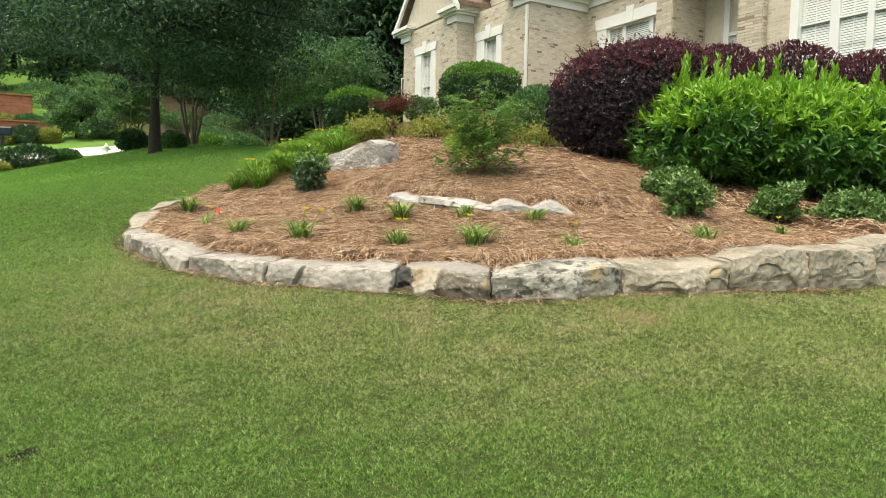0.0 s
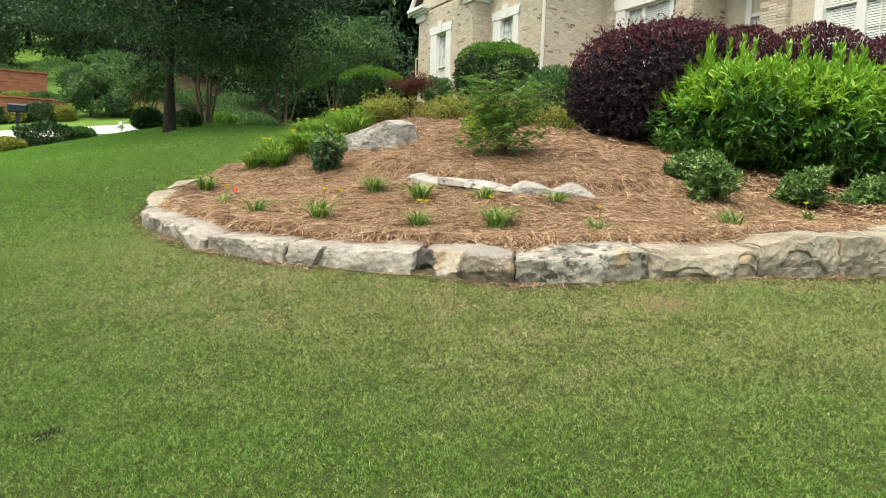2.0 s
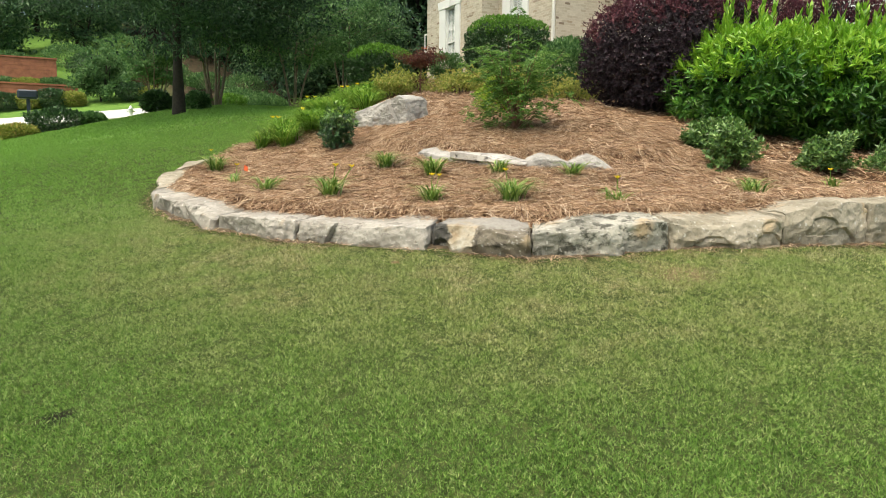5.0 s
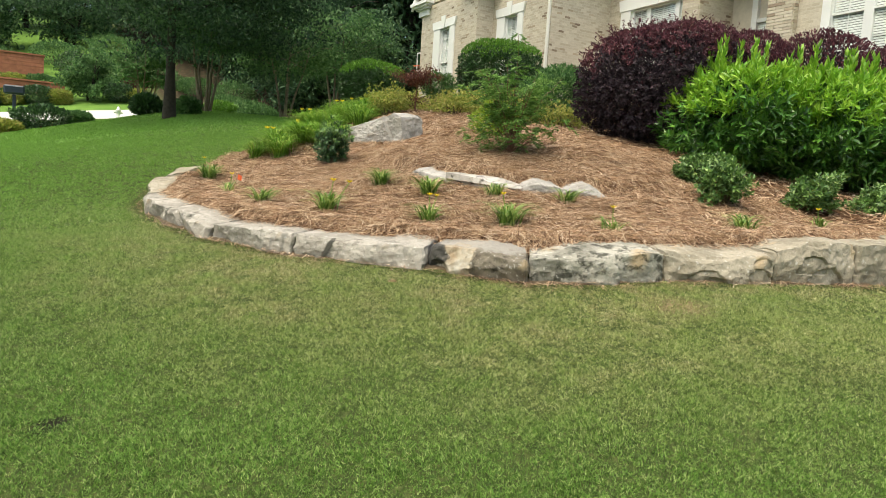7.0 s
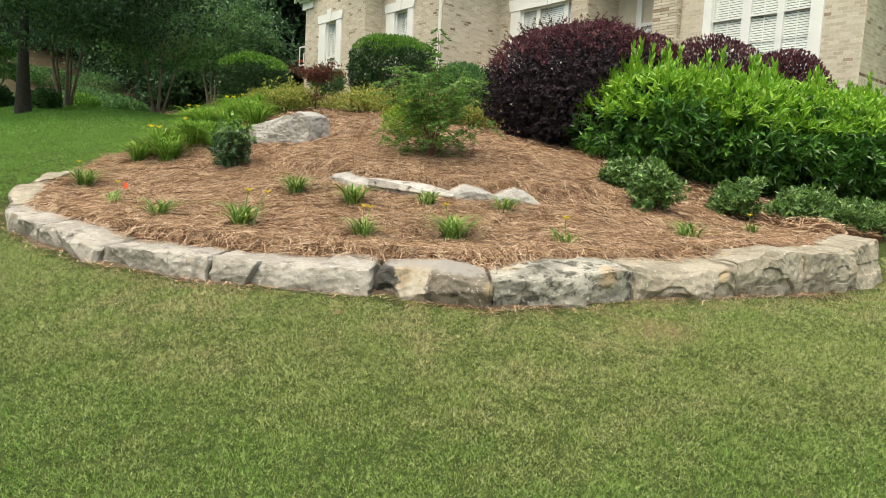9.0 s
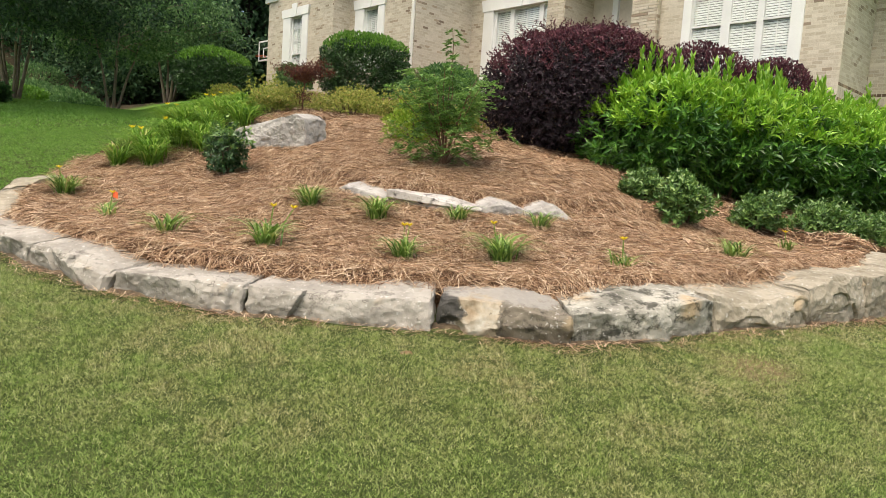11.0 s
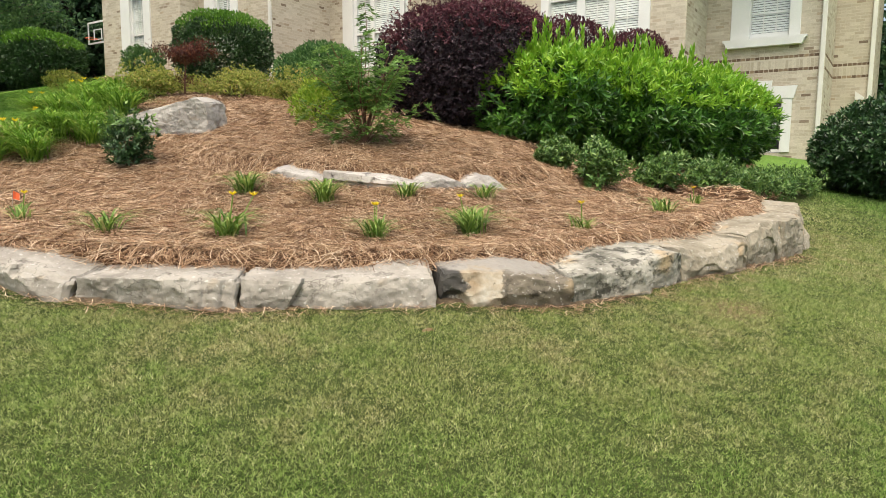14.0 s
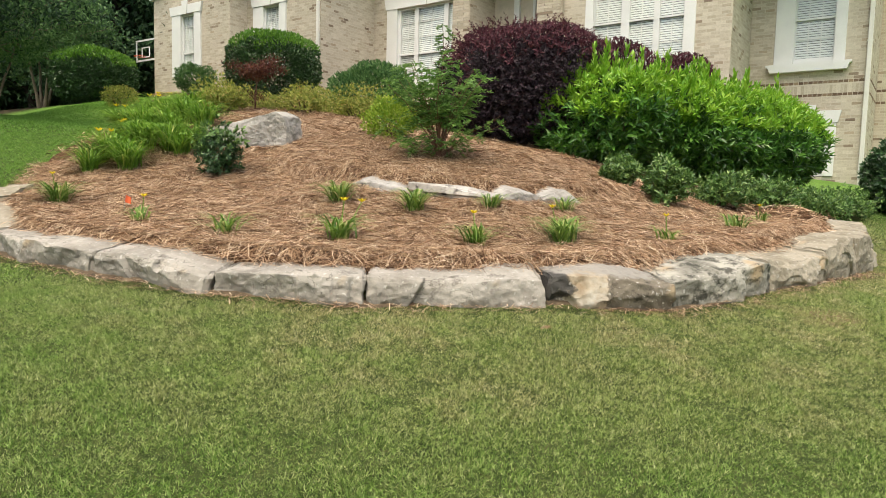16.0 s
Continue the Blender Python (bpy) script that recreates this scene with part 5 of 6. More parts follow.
def sash_window(x0, x1, z0, z1, face, columns, rail, surround, lintel=True, sill=False, panes=None, blinds=True, key=True, below=None, mid_rails=True):
    """A sash window with painted surround: x0..x1 and z0..z1 are the surround's outer edges; panes are glass spans."""
    top = new("window")
    top.parent = house
    top["label"] = "white sash window with closed horizontal blinds"
    sx, lift = surround
    y = face
    g0, g1 = z0 + sx[2], z1 - sx[3]
    # surround legs and head, proud of the brick
    box("surround_leg", (x0, y - 0.05, z0), (x0 + sx[0], y + 0.10, g1), TRIM, top, bevel=0.008)
    box("surround_leg", (x1 - sx[1], y - 0.05, z0), (x1, y + 0.10, g1), TRIM, top, bevel=0.008)
    if lintel:
        prism("lintel", [(x0 - 0.03, g1 + 0.003), (x1 + 0.03, g1 + 0.003), (x1 + 0.10, z1), (x0 - 0.10, z1)], y - 0.07, y + 0.10, TRIM, top)
        if key:
            c = (x0 + x1) / 2
            prism("keystone", [(c - 0.10, g1 - 0.01), (c + 0.10, g1 - 0.01), (c + 0.17, z1 + 0.14), (c - 0.17, z1 + 0.14)], y - 0.10, y - 0.071, TRIM, top)
    else:
        box("surround_head", (x0, y - 0.05, g1 + 0.003), (x1, y + 0.10, z1), TRIM, top, bevel=0.008)
    if sill:
        prism("sill", [(x0 - 0.06, z0 - 0.20), (x1 + 0.06, z0 - 0.20), (x1 + 0.12, z0 - 0.06), (x1 + 0.16, z0 - 0.05), (x1 + 0.16, z0), (x0 - 0.16, z0), (x0 - 0.16, z0 - 0.05), (x0 - 0.12, z0 - 0.06)], y - 0.16, y + 0.10, TRIM, top)
    inner0, inner1 = x0 + sx[0], x1 - sx[1]
    # added panel, its dark colour painting the unlit room behind the glass
    box("dark_room_panel", (inner0, y + 0.30, z0), (inner1, y + 0.32, z1), DARK_ROOM, top)
    spans = panes or [(inner0 + 0.05, inner1 - 0.05)]
    edges = [inner0] + [v for a, b in zip(spans, spans[1:]) for v in (a[1], b[0])] + [inner1]
    for k, (a, b) in enumerate(spans):
        lo = inner0 if k == 0 else (spans[k - 1][1] + a) / 2
        hi = inner1 if k == len(spans) - 1 else (b + spans[k + 1][0]) / 2
        sash = box("sash_frame", (lo, y + 0.04, z0 + 0.002), (a, y + 0.14, g1 - 0.002), SASH, top)
        box("sash_frame", (b, y + 0.04, z0 + 0.002), (hi - 0.001, y + 0.14, g1 - 0.002), SASH, top)
        box("top_rail", (a, y + 0.05, g1 - 0.06), (b, y + 0.13, g1 - 0.003), SASH, top)
        box("bottom_rail", (a, y + 0.05, z0 + 0.003), (b, y + 0.13, g0), SASH, top)
        if mid_rails:
            box("meeting_rail", (a, y + 0.045, rail - 0.025), (b, y + 0.135, rail + 0.025), SASH, top)
        for s in range(1, columns):
            xm = a + (b - a) * s / columns
            box("glazing_bar", (xm - 0.011, y + 0.078, g0), (xm + 0.011, y + 0.092, g1 - 0.06), SASH, top)
        for zm in ((g0 + rail) / 2, rail + (g1 - rail) * 0.36, rail + (g1 - rail) * 0.68):
            box("glazing_bar", (a, y + 0.079, zm - 0.010), (b, y + 0.091, zm + 0.010), SASH, top)
        pane = box("pane", (a, y + 0.096, g0), (b, y + 0.100, g1 - 0.06), GLASS, top)
        pane.visible_shadow = False
        if blinds:
            bm = bmesh.new()
            n = int((g1 - g0) / 0.058)
            for i in range(n):
                z = g0 + 0.02 + i * 0.058
                box_into(bm, (a, y + 0.112, z), (b, y + 0.118, z + 0.044))
            part("blind", bm, BLIND, top, "white horizontal slat blind")
    return top


sash_window(-22.72, -21.10, 5.02, 7.36, P1, 3, 5.78, ((0.50, 0.36, 0.10, 0.30), 0), panes=[(-22.17, -21.50)])
sash_window(-19.25, -17.70, 5.02, 7.36, P2, 3, 5.78, ((0.48, 0.32, 0.10, 0.30), 0), panes=[(-18.72, -18.06)])
sash_window(-15.62, -12.62, 4.52, 7.40, P3, 2, 5.60, ((0.42, 0.10, 0.10, 0.36), 0), panes=[(-15.10, -14.55), (-14.40, -13.42), (-13.26, -12.76)])
sash_window(-8.76, -5.90, 4.42, 7.90, P3, 2, 5.78, ((0.22, 0.28, 0.12, 0.30), 0), panes=[(-8.53, -7.80), (-7.58, -6.95), (-6.80, -6.19)])
sash_window(-4.47, -2.90, 4.69, 7.40, P6, 3, 5.78, ((0.44, 0.25, 0.14, 0.30), 0), panes=[(-4.02, -3.17)], sill=True)
sash_window(-4.22, -2.98, 1.92, 3.52, P6, 2, 2.60, ((0.36, 0.22, 0.08, 0.30), 0), panes=[(-3.84, -3.22)], blinds=False)


def entry():
    y = P3 + 1.25
    door = new("front_door")
    door.parent = house
    door["label"] = "dark front door with white sidelight and transom"
    box("jamb", (-11.62, y - 0.10, 3.0), (-11.44, y, 8.05), TRIM, door)
    box("jamb", (-10.98, y - 0.09, 3.0), (-10.90, y, 7.2), TRIM, door)
    box("transom_bar", (-11.44, y - 0.08, 6.25), (-10.98, y, 6.35), TRIM, door)
    pane = box("sidelight", (-11.43, y - 0.03, 3.8), (-10.99, y - 0.025, 6.24), GLASS, door)
    pane.visible_shadow = False
    bm = bmesh.new()
    for i in range(44):
        box_into(bm, (-11.42, y - 0.016, 3.7 + i * 0.058), (-11.0, y - 0.010, 3.738 + i * 0.058))
    part("sidelight_blind", bm, BLIND, door)
    box("door_leaf", (-10.89, y - 0.05, 3.0), (-10.16, y - 0.01, 7.2), DOOR_WOOD, door, "dark stained wooden door leaf")
    for a, b in ((-12.95, -12.36), (-10.14, -9.42)):
        box("pier", (a, P3 - 0.16, 2.6), (b, P3 - 0.013, 8.1), MORTAR, house)


entry()
def pier_bricks():
    r = random.Random(3)
    for a, b in ((-12.95, -12.36), (-10.14, -9.42)):
        rows = []
        for j in range(int(5.2 / 0.078)):
            z = 2.9 + (j + 0.5) * 0.078
            cut = 0.33 if j % 2 else 0.67
            m = a + (b - a) * cut
            for u0, u1 in ((a, m), (m, b)):
                rows.append((((u0 + u1) / 2, P3 - 0.172, z), ((u1 - u0) / 2 - 0.006, 0.014, 0.0335)))
            rows.append(((b + 0.012, P3 - 0.09, z), (0.014, 0.07, 0.0335)))
        c, h = np.array([q for q, _ in rows]), np.array([q for _, q in rows])
        v = (c[:, None] + CORNERS[None] * h[:, None]).reshape(-1, 3)
        f = (np.arange(len(rows))[:, None, None] * 8 + CUBE_F[None]).reshape(-1, 4)
        put("pier_brickwork", mesh_np("pier_brickwork", v, f), BRICK, house)["kind"] = "stuff"


pier_bricks()


def downspout(x, y, z0, z1):
    bm = bmesh.new()
    box_into(bm, (x - 0.05, y - 0.09, z0), (x + 0.05, y - 0.012, z1), 0.012)
    for z in np.arange(z0 + 0.7, z1, 1.6):
        box_into(bm, (x - 0.062, y - 0.095, z), (x + 0.062, y - 0.010, z + 0.03))
    part("downspout", bm, SPOUT, house, "white painted metal downspout")


downspout(-16.27, P2, 3.4, 7.7)
downspout(-2.40, P6, 1.2, 8.0)
downspout(-1.48, P7, 1.2, 8.0)


vent = prism("vent_hood", [(-1.79, 3.30), (-1.59, 3.30), (-1.59, 3.36), (-1.79, 3.52)], P7 - 0.11, P7 - 0.004, SPOUT, house, "small white vent hood")
box("outlet_box", (-1.70, P7 - 0.08, 2.93), (-1.57, P7 - 0.004, 3.11), IRON, house, "small dark outlet box", bevel=0.008)


def cornice(x0, x1, y0, y1, z):
    """A box eave: frieze board, stepped moulding and gutter line."""
    bm = bmesh.new()
    for dx, z0, z1 in ((0.06, z - 0.34, z - 0.10), (0.16, z - 0.10, z - 0.02), (0.26, z - 0.02, z + 0.06), (0.34, z + 0.06, z + 0.18)):
        box_into(bm, (x0 - dx, y0 - dx, z0), (x1 + dx, y1, z1))
    part("cornice", bm, TRIM, house, "white stepped cornice")


cornice(-24.0, -23.3, P1, P1 + 6, 8.12)
cornice(-20.2, -19.6, P1, P1 + 6, 8.12)
cornice(-17.0, -16.2, P2, P2 + 9, 8.12)
cornice(-16.0, -5.2, P3, P3 + 7, 8.24)
cornice(-5.0, -2.4, P6, P6 + 5, 8.3)


def gable(x0, x1, y0, y1, z0, high):
    mid = (x0 + x1) / 2
    prism("gable_wall", [(x0 + 0.1, z0), (x1 - 0.1, z0), (mid, z0 + high)], y0 + 0.02, y0 + 0.3, MORTAR, house)
    for a, b in ((x0 - 0.3, mid), (x1 + 0.3, mid)):
        zb = z0 + 0.05
        n = Vector((-(high), 0, (mid - a))).normalized() * 0.12
        prism("roof", [(a, zb), (b, zb + high + 0.1), (b, zb + high + 0.25), (a, zb + 0.16)], y0 - 0.25, y1, SHINGLE, house)
        prism("rake_board", [(a, zb - 0.22), (b, zb + high - 0.14), (b, zb + high + 0.08), (a, zb + 0.03)], y0 - 0.3, y0 - 0.2, TRIM, house)


gable(-24.0, -19.4, P1, 22.0, 8.2, 2.7)
gable(-19.4, -16.0, P2 + 0.4, 22.0, 8.35, 2.0)


def main_roof():
    bm = bmesh.new()
    foot = [(-16.4, P3 - 0.4, 8.35), (-2.0, P3 - 0.4, 8.35), (-2.0, 24.4, 8.35), (-16.4, 24.4, 8.35)]
    ridge = [(-13.0, 20.3, 12.0), (-5.5, 20.3, 12.0)]
    a, b, c, d = [bm.verts.new(p) for p in foot]
    e, f = [bm.verts.new(p) for p in ridge]
    for face in ((a, b, f, e), (b, c, f), (c, d, e, f), (d, a, e), (d, c, b, a)):
        bm.faces.new(face)
    part("roof", bm, SHINGLE, house)


main_roof()


def hoop():
    """A basketball board on its pole beside the house."""
    x, y = -29.1, 16.0
    z = 4.25
    top = thing("basketball_goal", (x, y, z), "clear basketball backboard with white outline on a dark pole", "basketball goal")
    v, f = tubes([np.array([(0, 1.0, -0.6), (0, 1.0, 2.2), (0, 0.3, 2.9)])], [np.full(3, 0.06)], 8)
    put("pole", mesh_np("pole", v, f), IRON, top)
    for lo, hi in (((-0.75, 0, 2.35), (0.75, 0.04, 2.42)), ((-0.75, 0, 3.2), (0.75, 0.04, 3.27)), ((-0.75, 0, 2.42), (-0.68, 0.04, 3.2)), ((0.68, 0, 2.42), (0.75, 0.04, 3.2)),
                   ((-0.3, -0.005, 2.5), (0.3, 0.035, 2.54)), ((-0.3, -0.005, 2.9), (0.3, 0.035, 2.94)), ((-0.3, -0.005, 2.54), (-0.26, 0.035, 2.9)), ((0.26, -0.005, 2.54), (0.3, 0.035, 2.9))):
        box("board_line", lo, hi, WHITE_PAINT, top)
    pane = box("backboard", (-0.68, 0.012, 2.42), (0.68, 0.028, 3.2), GLASS, top)
    pane.visible_shadow = False
    ang = np.linspace(0, 6.283, 17)
    v, f = tubes([np.stack([0.23 * np.cos(ang), -0.28 + 0.23 * np.sin(ang), np.full(17, 2.5)], -1)], [np.full(17, 0.012)], 5)
    put("rim", mesh_np("rim", v, f), ORANGE, top)


hoop()


# ---------------------------------------------------------------- trees
def tree(name, x, y, high, trunk_r, crown, seed, mat, bark, label, leaves=30000, leaf=(0.11, 0.05), clear=0.28, stems=1, limbs=26, droop=0.0, group="", flat=0.36, tight=1.0):
    """Tapered trunk, limbs that fork, and leaves in uneven sprays at their ends."""
    top = thing(name, (x, y, float(lawn_z(x, y)) - 0.05), label, "tree", group)
    r = np.random.default_rng(seed)
    rad, tall = crown
    lines, radii, sprays = [], [], []
    cuts = []
    for s in range(stems):
        cuts.append(len(lines))
        a = s * 6.283 / stems + r.uniform(-0.3, 0.3)
        foot = np.array([math.cos(a), math.sin(a), 0]) * (0.12 if stems > 1 else 0)
        end = np.array([math.cos(a), math.sin(a), 0]) * (rad * 0.45 if stems > 1 else 0.25) + np.array([0, 0, high * (0.75 if stems > 1 else 0.94)])
        q = np.linspace(0, 1, 9)[:, None]
        line = foot + (end - foot) * q + np.cumsum(r.normal(size=(9, 3)) * [0.04, 0.04, 0], 0) * q
        lines.append(line)
        flare = 1 + 0.45 * np.exp(-q[:, 0] * 22)
        radii.append(trunk_r * (1 - 0.85 * q[:, 0]) * flare)
        for k in range(limbs // stems):
            at = clear + (1 - clear) * (k + r.random()) / (limbs // stems)
            p = line[0] + (line[-1] - line[0]) * at
            b = r.uniform(0, 6.283)
            prof = math.sin(math.pi * min(1, 0.28 + 0.72 * (at - clear) / (1 - clear))) ** 0.7
            out = rad * prof * r.uniform(0.6, 1.08)
            e = p + np.array([math.cos(b) * out, math.sin(b) * out, out * (0.28 - droop) + r.normal() * 0.2])
            t = np.linspace(0, 1, 6)[:, None]
            limb = p + (e - p) * t + np.array([0, 0, 1.0]) * (np.sin(t * 3.14) * out * 0.10) + r.normal(size=(6, 3)) * 0.06 * t
            lines.append(limb)
            radii.append(trunk_r * 0.32 * (1 - at * 0.5) * (1 - 0.85 * t[:, 0]) + 0.008)
            for j in range(7):
                w = r.uniform(0.3, 1.05)
                c = p + (e - p) * w
                sprays.append((c + r.normal(size=3) * rad * 0.12, rad * tight * r.uniform(0.10, 0.22)))
    if group == "woodland trees":
        v, f = tubes(lines, radii, 6)
        put("trunk", mesh_np("trunk", v, f, True), bark, top)
    else:
        for k, (line, rad_k) in enumerate(zip(lines, radii)):
            v, f = tubes([line], [rad_k], 7)
            put(("trunk" if stems == 1 else "stem") if k in cuts else "branch", mesh_np("branch", v, f, True), bark, top)
    centres = np.array([c for c, _ in sprays])
    size = np.array([s for _, s in sprays])
    pick = r.integers(0, len(centres), leaves)
    pts = centres[pick] + r.normal(size=(leaves, 3)) * (size[pick, None] * np.array([0.75, 0.75, flat]))
    way = unit(r.normal(size=(leaves, 3)) + np.array([0, 0, -0.25]))
    face = unit(np.array([0, 0, 1.0]) + 0.7 * r.normal(size=(leaves, 3)))
    s = r.uniform(0.6, 1.25, leaves)
    v, f = leaf_arrays(pts, way, face, leaf[0] * s, leaf[1] * s)
    put("crown", mesh_np("crown", v, f), mat, top)
    return top


tree("shade_tree", -17.0, 2.75, 9.5, 0.125, (5.4, 8), 5, OAK, BARK, "large spreading shade tree with a straight dark trunk on the lawn", 140000, (0.115, 0.05), 0.27, 1, 52, 0.2, "", 0.11, 0.95)
tree("crape_myrtle", -21.2, 4.35, 4.6, 0.05, (1.8, 3), 6, SHRUBBERY, PALE_BARK, "many stemmed crape myrtle with smooth pale bark", 12000, (0.12, 0.055), 0.58, 7, 35, 0, "crape myrtles")
tree("crape_myrtle", -22.3, 7.2, 4.4, 0.045, (1.9, 3), 8, SHRUBBERY, PALE_BARK, "many stemmed crape myrtle with smooth pale bark", 14000, (0.12, 0.055), 0.55, 5, 30, 0, "crape myrtles")
tree("crape_myrtle", -24.8, 2.95, 3.0, 0.045, (1.0, 2), 12, SHRUBBERY, PALE_BARK, "small many stemmed tree beside the street", 7000, (0.12, 0.055), 0.5, 5, 20, 0, "crape myrtles")
tree("crape_myrtle", -26.6, 10.6, 4.8, 0.06, (2.0, 3), 16, SHRUBBERY, PALE_BARK, "many stemmed tree with pale bark at the woods edge", 15000, (0.13, 0.06), 0.45, 4, 32, 0, "crape myrtles")
tree("garden_tree", -36.2, 1.7, 2.7, 0.06, (1.25, 2), 14, SHRUBBERY, BARK, "low rounded garden tree across the street", 11000, (0.14, 0.07), 0.1, 4, 28, 0)
wood = [tree("woodland_tree", -37, 19.0, 13, 0.22, (4.6, 9), 21, WOODS, BARK, "tall dense woodland tree behind the house", 10000, (0.42, 0.20), 0.06, 1, 60, 0.05, "woodland trees"),
        tree("woodland_tree", -34, 11.6, 6.5, 0.12, (3.0, 5), 22, WOODS, BARK, "dense young woodland tree at the edge of the lawn", 9000, (0.27, 0.125), 0.06, 2, 40, 0.0, "woodland trees")]
r_w = random.Random(12)
for k, (x, y) in enumerate([(-37, 13.5), (-38, 20), (-34, 23), (-43, 13), (-44, 25), (-30, 28), (-50, 9), (-52, 17), (-26, 33), (-20, 34), (-60, -8), (-62, 3), (-58, -16), (-64, -2), (-56, 6), (-10, 36), (1.8, 27.5), (5.5, 25), (10, 38), (-35, 25), (-66, 8), (-47, 12), (-25.5, 22), (-70, -10), (-58, -24), (-41, 16.5)]):
    copy_thing(wood[0], Matrix.Translation((x, y, float(lawn_z(x, y)) - 0.05)) @ pose(0, 0, 0, 0, 0, r_w.uniform(0, 360)) @ Matrix.Scale(r_w.uniform(0.85, 1.2), 4))
for k, (x, y) in enumerate([(-31.5, 12.6), (-33.5, 14), (-38, 12.0), (-0.5, 28), (-48, 9.5), (-50, -4), (-52, 1), (-50, -9), (-42, 11)]):
    copy_thing(wood[1], Matrix.Translation((x, y, float(lawn_z(x, y)) - 0.05)) @ pose(0, 0, 0, 0, 0, r_w.uniform(0, 360)) @ Matrix.Scale(r_w.uniform(0.8, 1.15), 4))

# far garden across the street: x, y, radius, half height, leaf
FAR = [(-23.5, -0.05, 0.85, 0.34, HOLLY), (-23.2, 0.9, 0.35, 0.2, SHRUBBERY), (-22.8, -1.1, 0.5, 0.22, SPIREA), (-20.2, 2.55, 0.42, 0.28, HOLLY), (-18.4, 3.42, 0.26, 0.22, SHRUBBERY), (-27.0, 5.95, 0.66, 0.42, BOX_NEW), (-26.0, 7.2, 0.8, 0.35, SHRUBBERY),
       (-35.5, -2.5, 0.7, 0.40, HOLLY), (-35.5, -1.5, 0.55, 0.34, SPIREA), (-35.5, -0.5, 0.7, 0.40, HOLLY), (-35.3, 0.4, 0.5, 0.34, SPIREA), (-35.6, 2.9, 0.65, 0.45, HOLLY), (-35.4, 3.7, 0.5, 0.32, SPIREA),
       (-38.8, 3.6, 0.8, 0.42, MAROON), (-39.5, 2.4, 0.9, 0.5, SHRUBBERY), (-41, 3.2, 1.0, 0.55, SHRUBBERY), (-39.8, -0.4, 0.8, 0.3, SHRUBBERY), (-40.2, -1.6, 0.8, 0.3, SPIREA), (-40.5, -2.9, 0.8, 0.3, SHRUBBERY), (-42.6, 1.2, 1.1, 0.7, HOLLY),
       (-45.0, -3.0, 1.4, 0.6, SHRUBBERY), (-45.5, 0.2, 1.4, 0.7, SHRUBBERY), (-46, 3.4, 1.6, 0.9, SHRUBBERY), (-30.5, 8.0, 0.9, 0.4, SHRUBBERY), (-33, 7.4, 1.0, 0.5, SHRUBBERY), (-36.5, 8.6, 1.1, 0.6, SHRUBBERY), (-39, 7.0, 1.0, 0.5, SHRUBBERY), (-41, 5.2, 1.1, 0.6, SHRUBBERY)]
for k, (x, y, rx, rz, mat) in enumerate(FAR):
    shrub("garden_shrub", x, y, (rx, rx, rz), 3000, (0.12, 0.06), mat, "rounded garden shrub beyond the lawn", None, 300 + k, 2.2, 0.2, 0.4, group="shrubs beyond the lawn", z=4.72 if -41 < x < -39 and y < 0 else None)
shrub("edge_shrub", -19.6, 9.5, (0.5, 0.45, 0.28), 2200, (0.06, 0.03), SPIREA, "small yellow and orange shrub at the lawn edge", None, 340, 2.0, 0.3, 0.6)


def street():
    xs, ys = np.arange(-33.2, -27.3, 0.6), np.arange(-60, 8, 1.0)
    ob = put("road", grid_mesh("road", xs, ys, lambda x, y: lawn_z(x, y) + 0.03), CONCRETE)
    tagged(ob, "pale concrete street beyond the lawn", "street", kind="structure")
    for k, (x, y0, y1, z0, high) in enumerate([(-38.3, -16, 0.6, 4.2, 0.62), (-43.2, -16, -0.4, 5.85, 0.82)]):
        wall = thing("garden_wall", (x, (y0 + y1) / 2, z0), "low red brick garden wall on the far bank", "garden wall", "red brick garden walls")
        half = (y1 - y0) / 2
        for j in range(int(high / 0.2)):
            box("brick_course", (-0.2, -half, j * 0.2 - 0.4 * (j == 0)), (0.2, half, j * 0.2 + 0.19), RED_BRICK, wall)
        box("coping", (-0.25, -half - 0.05, int(high / 0.2) * 0.2), (0.25, half + 0.05, int(high / 0.2) * 0.2 + 0.08), RED_BRICK, wall)
    mail = thing("mailbox", (-25.4, -0.95, float(lawn_z(-25.4, -0.95))), "dark blue mailbox on a post beside the street", "mailbox")
    box("post", (-0.05, -0.05, -0.1), (0.05, 0.05, 1.0), MAILBOX, mail, bevel=0.01)
    box("box", (-0.13, -0.3, 1.002), (0.13, 0.3, 1.3), MAILBOX, mail, bevel=0.05)


street()


def hydrant(x, y):
    z = float(lawn_z(x, y))
    top = thing("fire_hydrant", Matrix.Translation((x, y, z)) @ Matrix.Scale(0.72, 4), "white painted fire hydrant beside the street", "fire hydrant")
    prof = [(0.0, 0.13), (0.05, 0.13), (0.06, 0.09), (0.45, 0.09), (0.47, 0.12), (0.52, 0.12), (0.56, 0.09), (0.66, 0.04), (0.70, 0.02)]
    v, f = tubes([np.array([(0, 0, a) for a, _ in prof])], [np.array([b for _, b in prof])], 10)
    put("barrel", mesh_np("barrel", v, f, True), WHITE_PAINT, top)
    v, f = tubes([np.array([(0, -0.2, 0.4), (0, 0.2, 0.4)])], [np.array([0.055, 0.055])], 8)
    put("outlet", mesh_np("outlet", v, f, True), WHITE_PAINT, top)


hydrant(-26.6, 2.25)


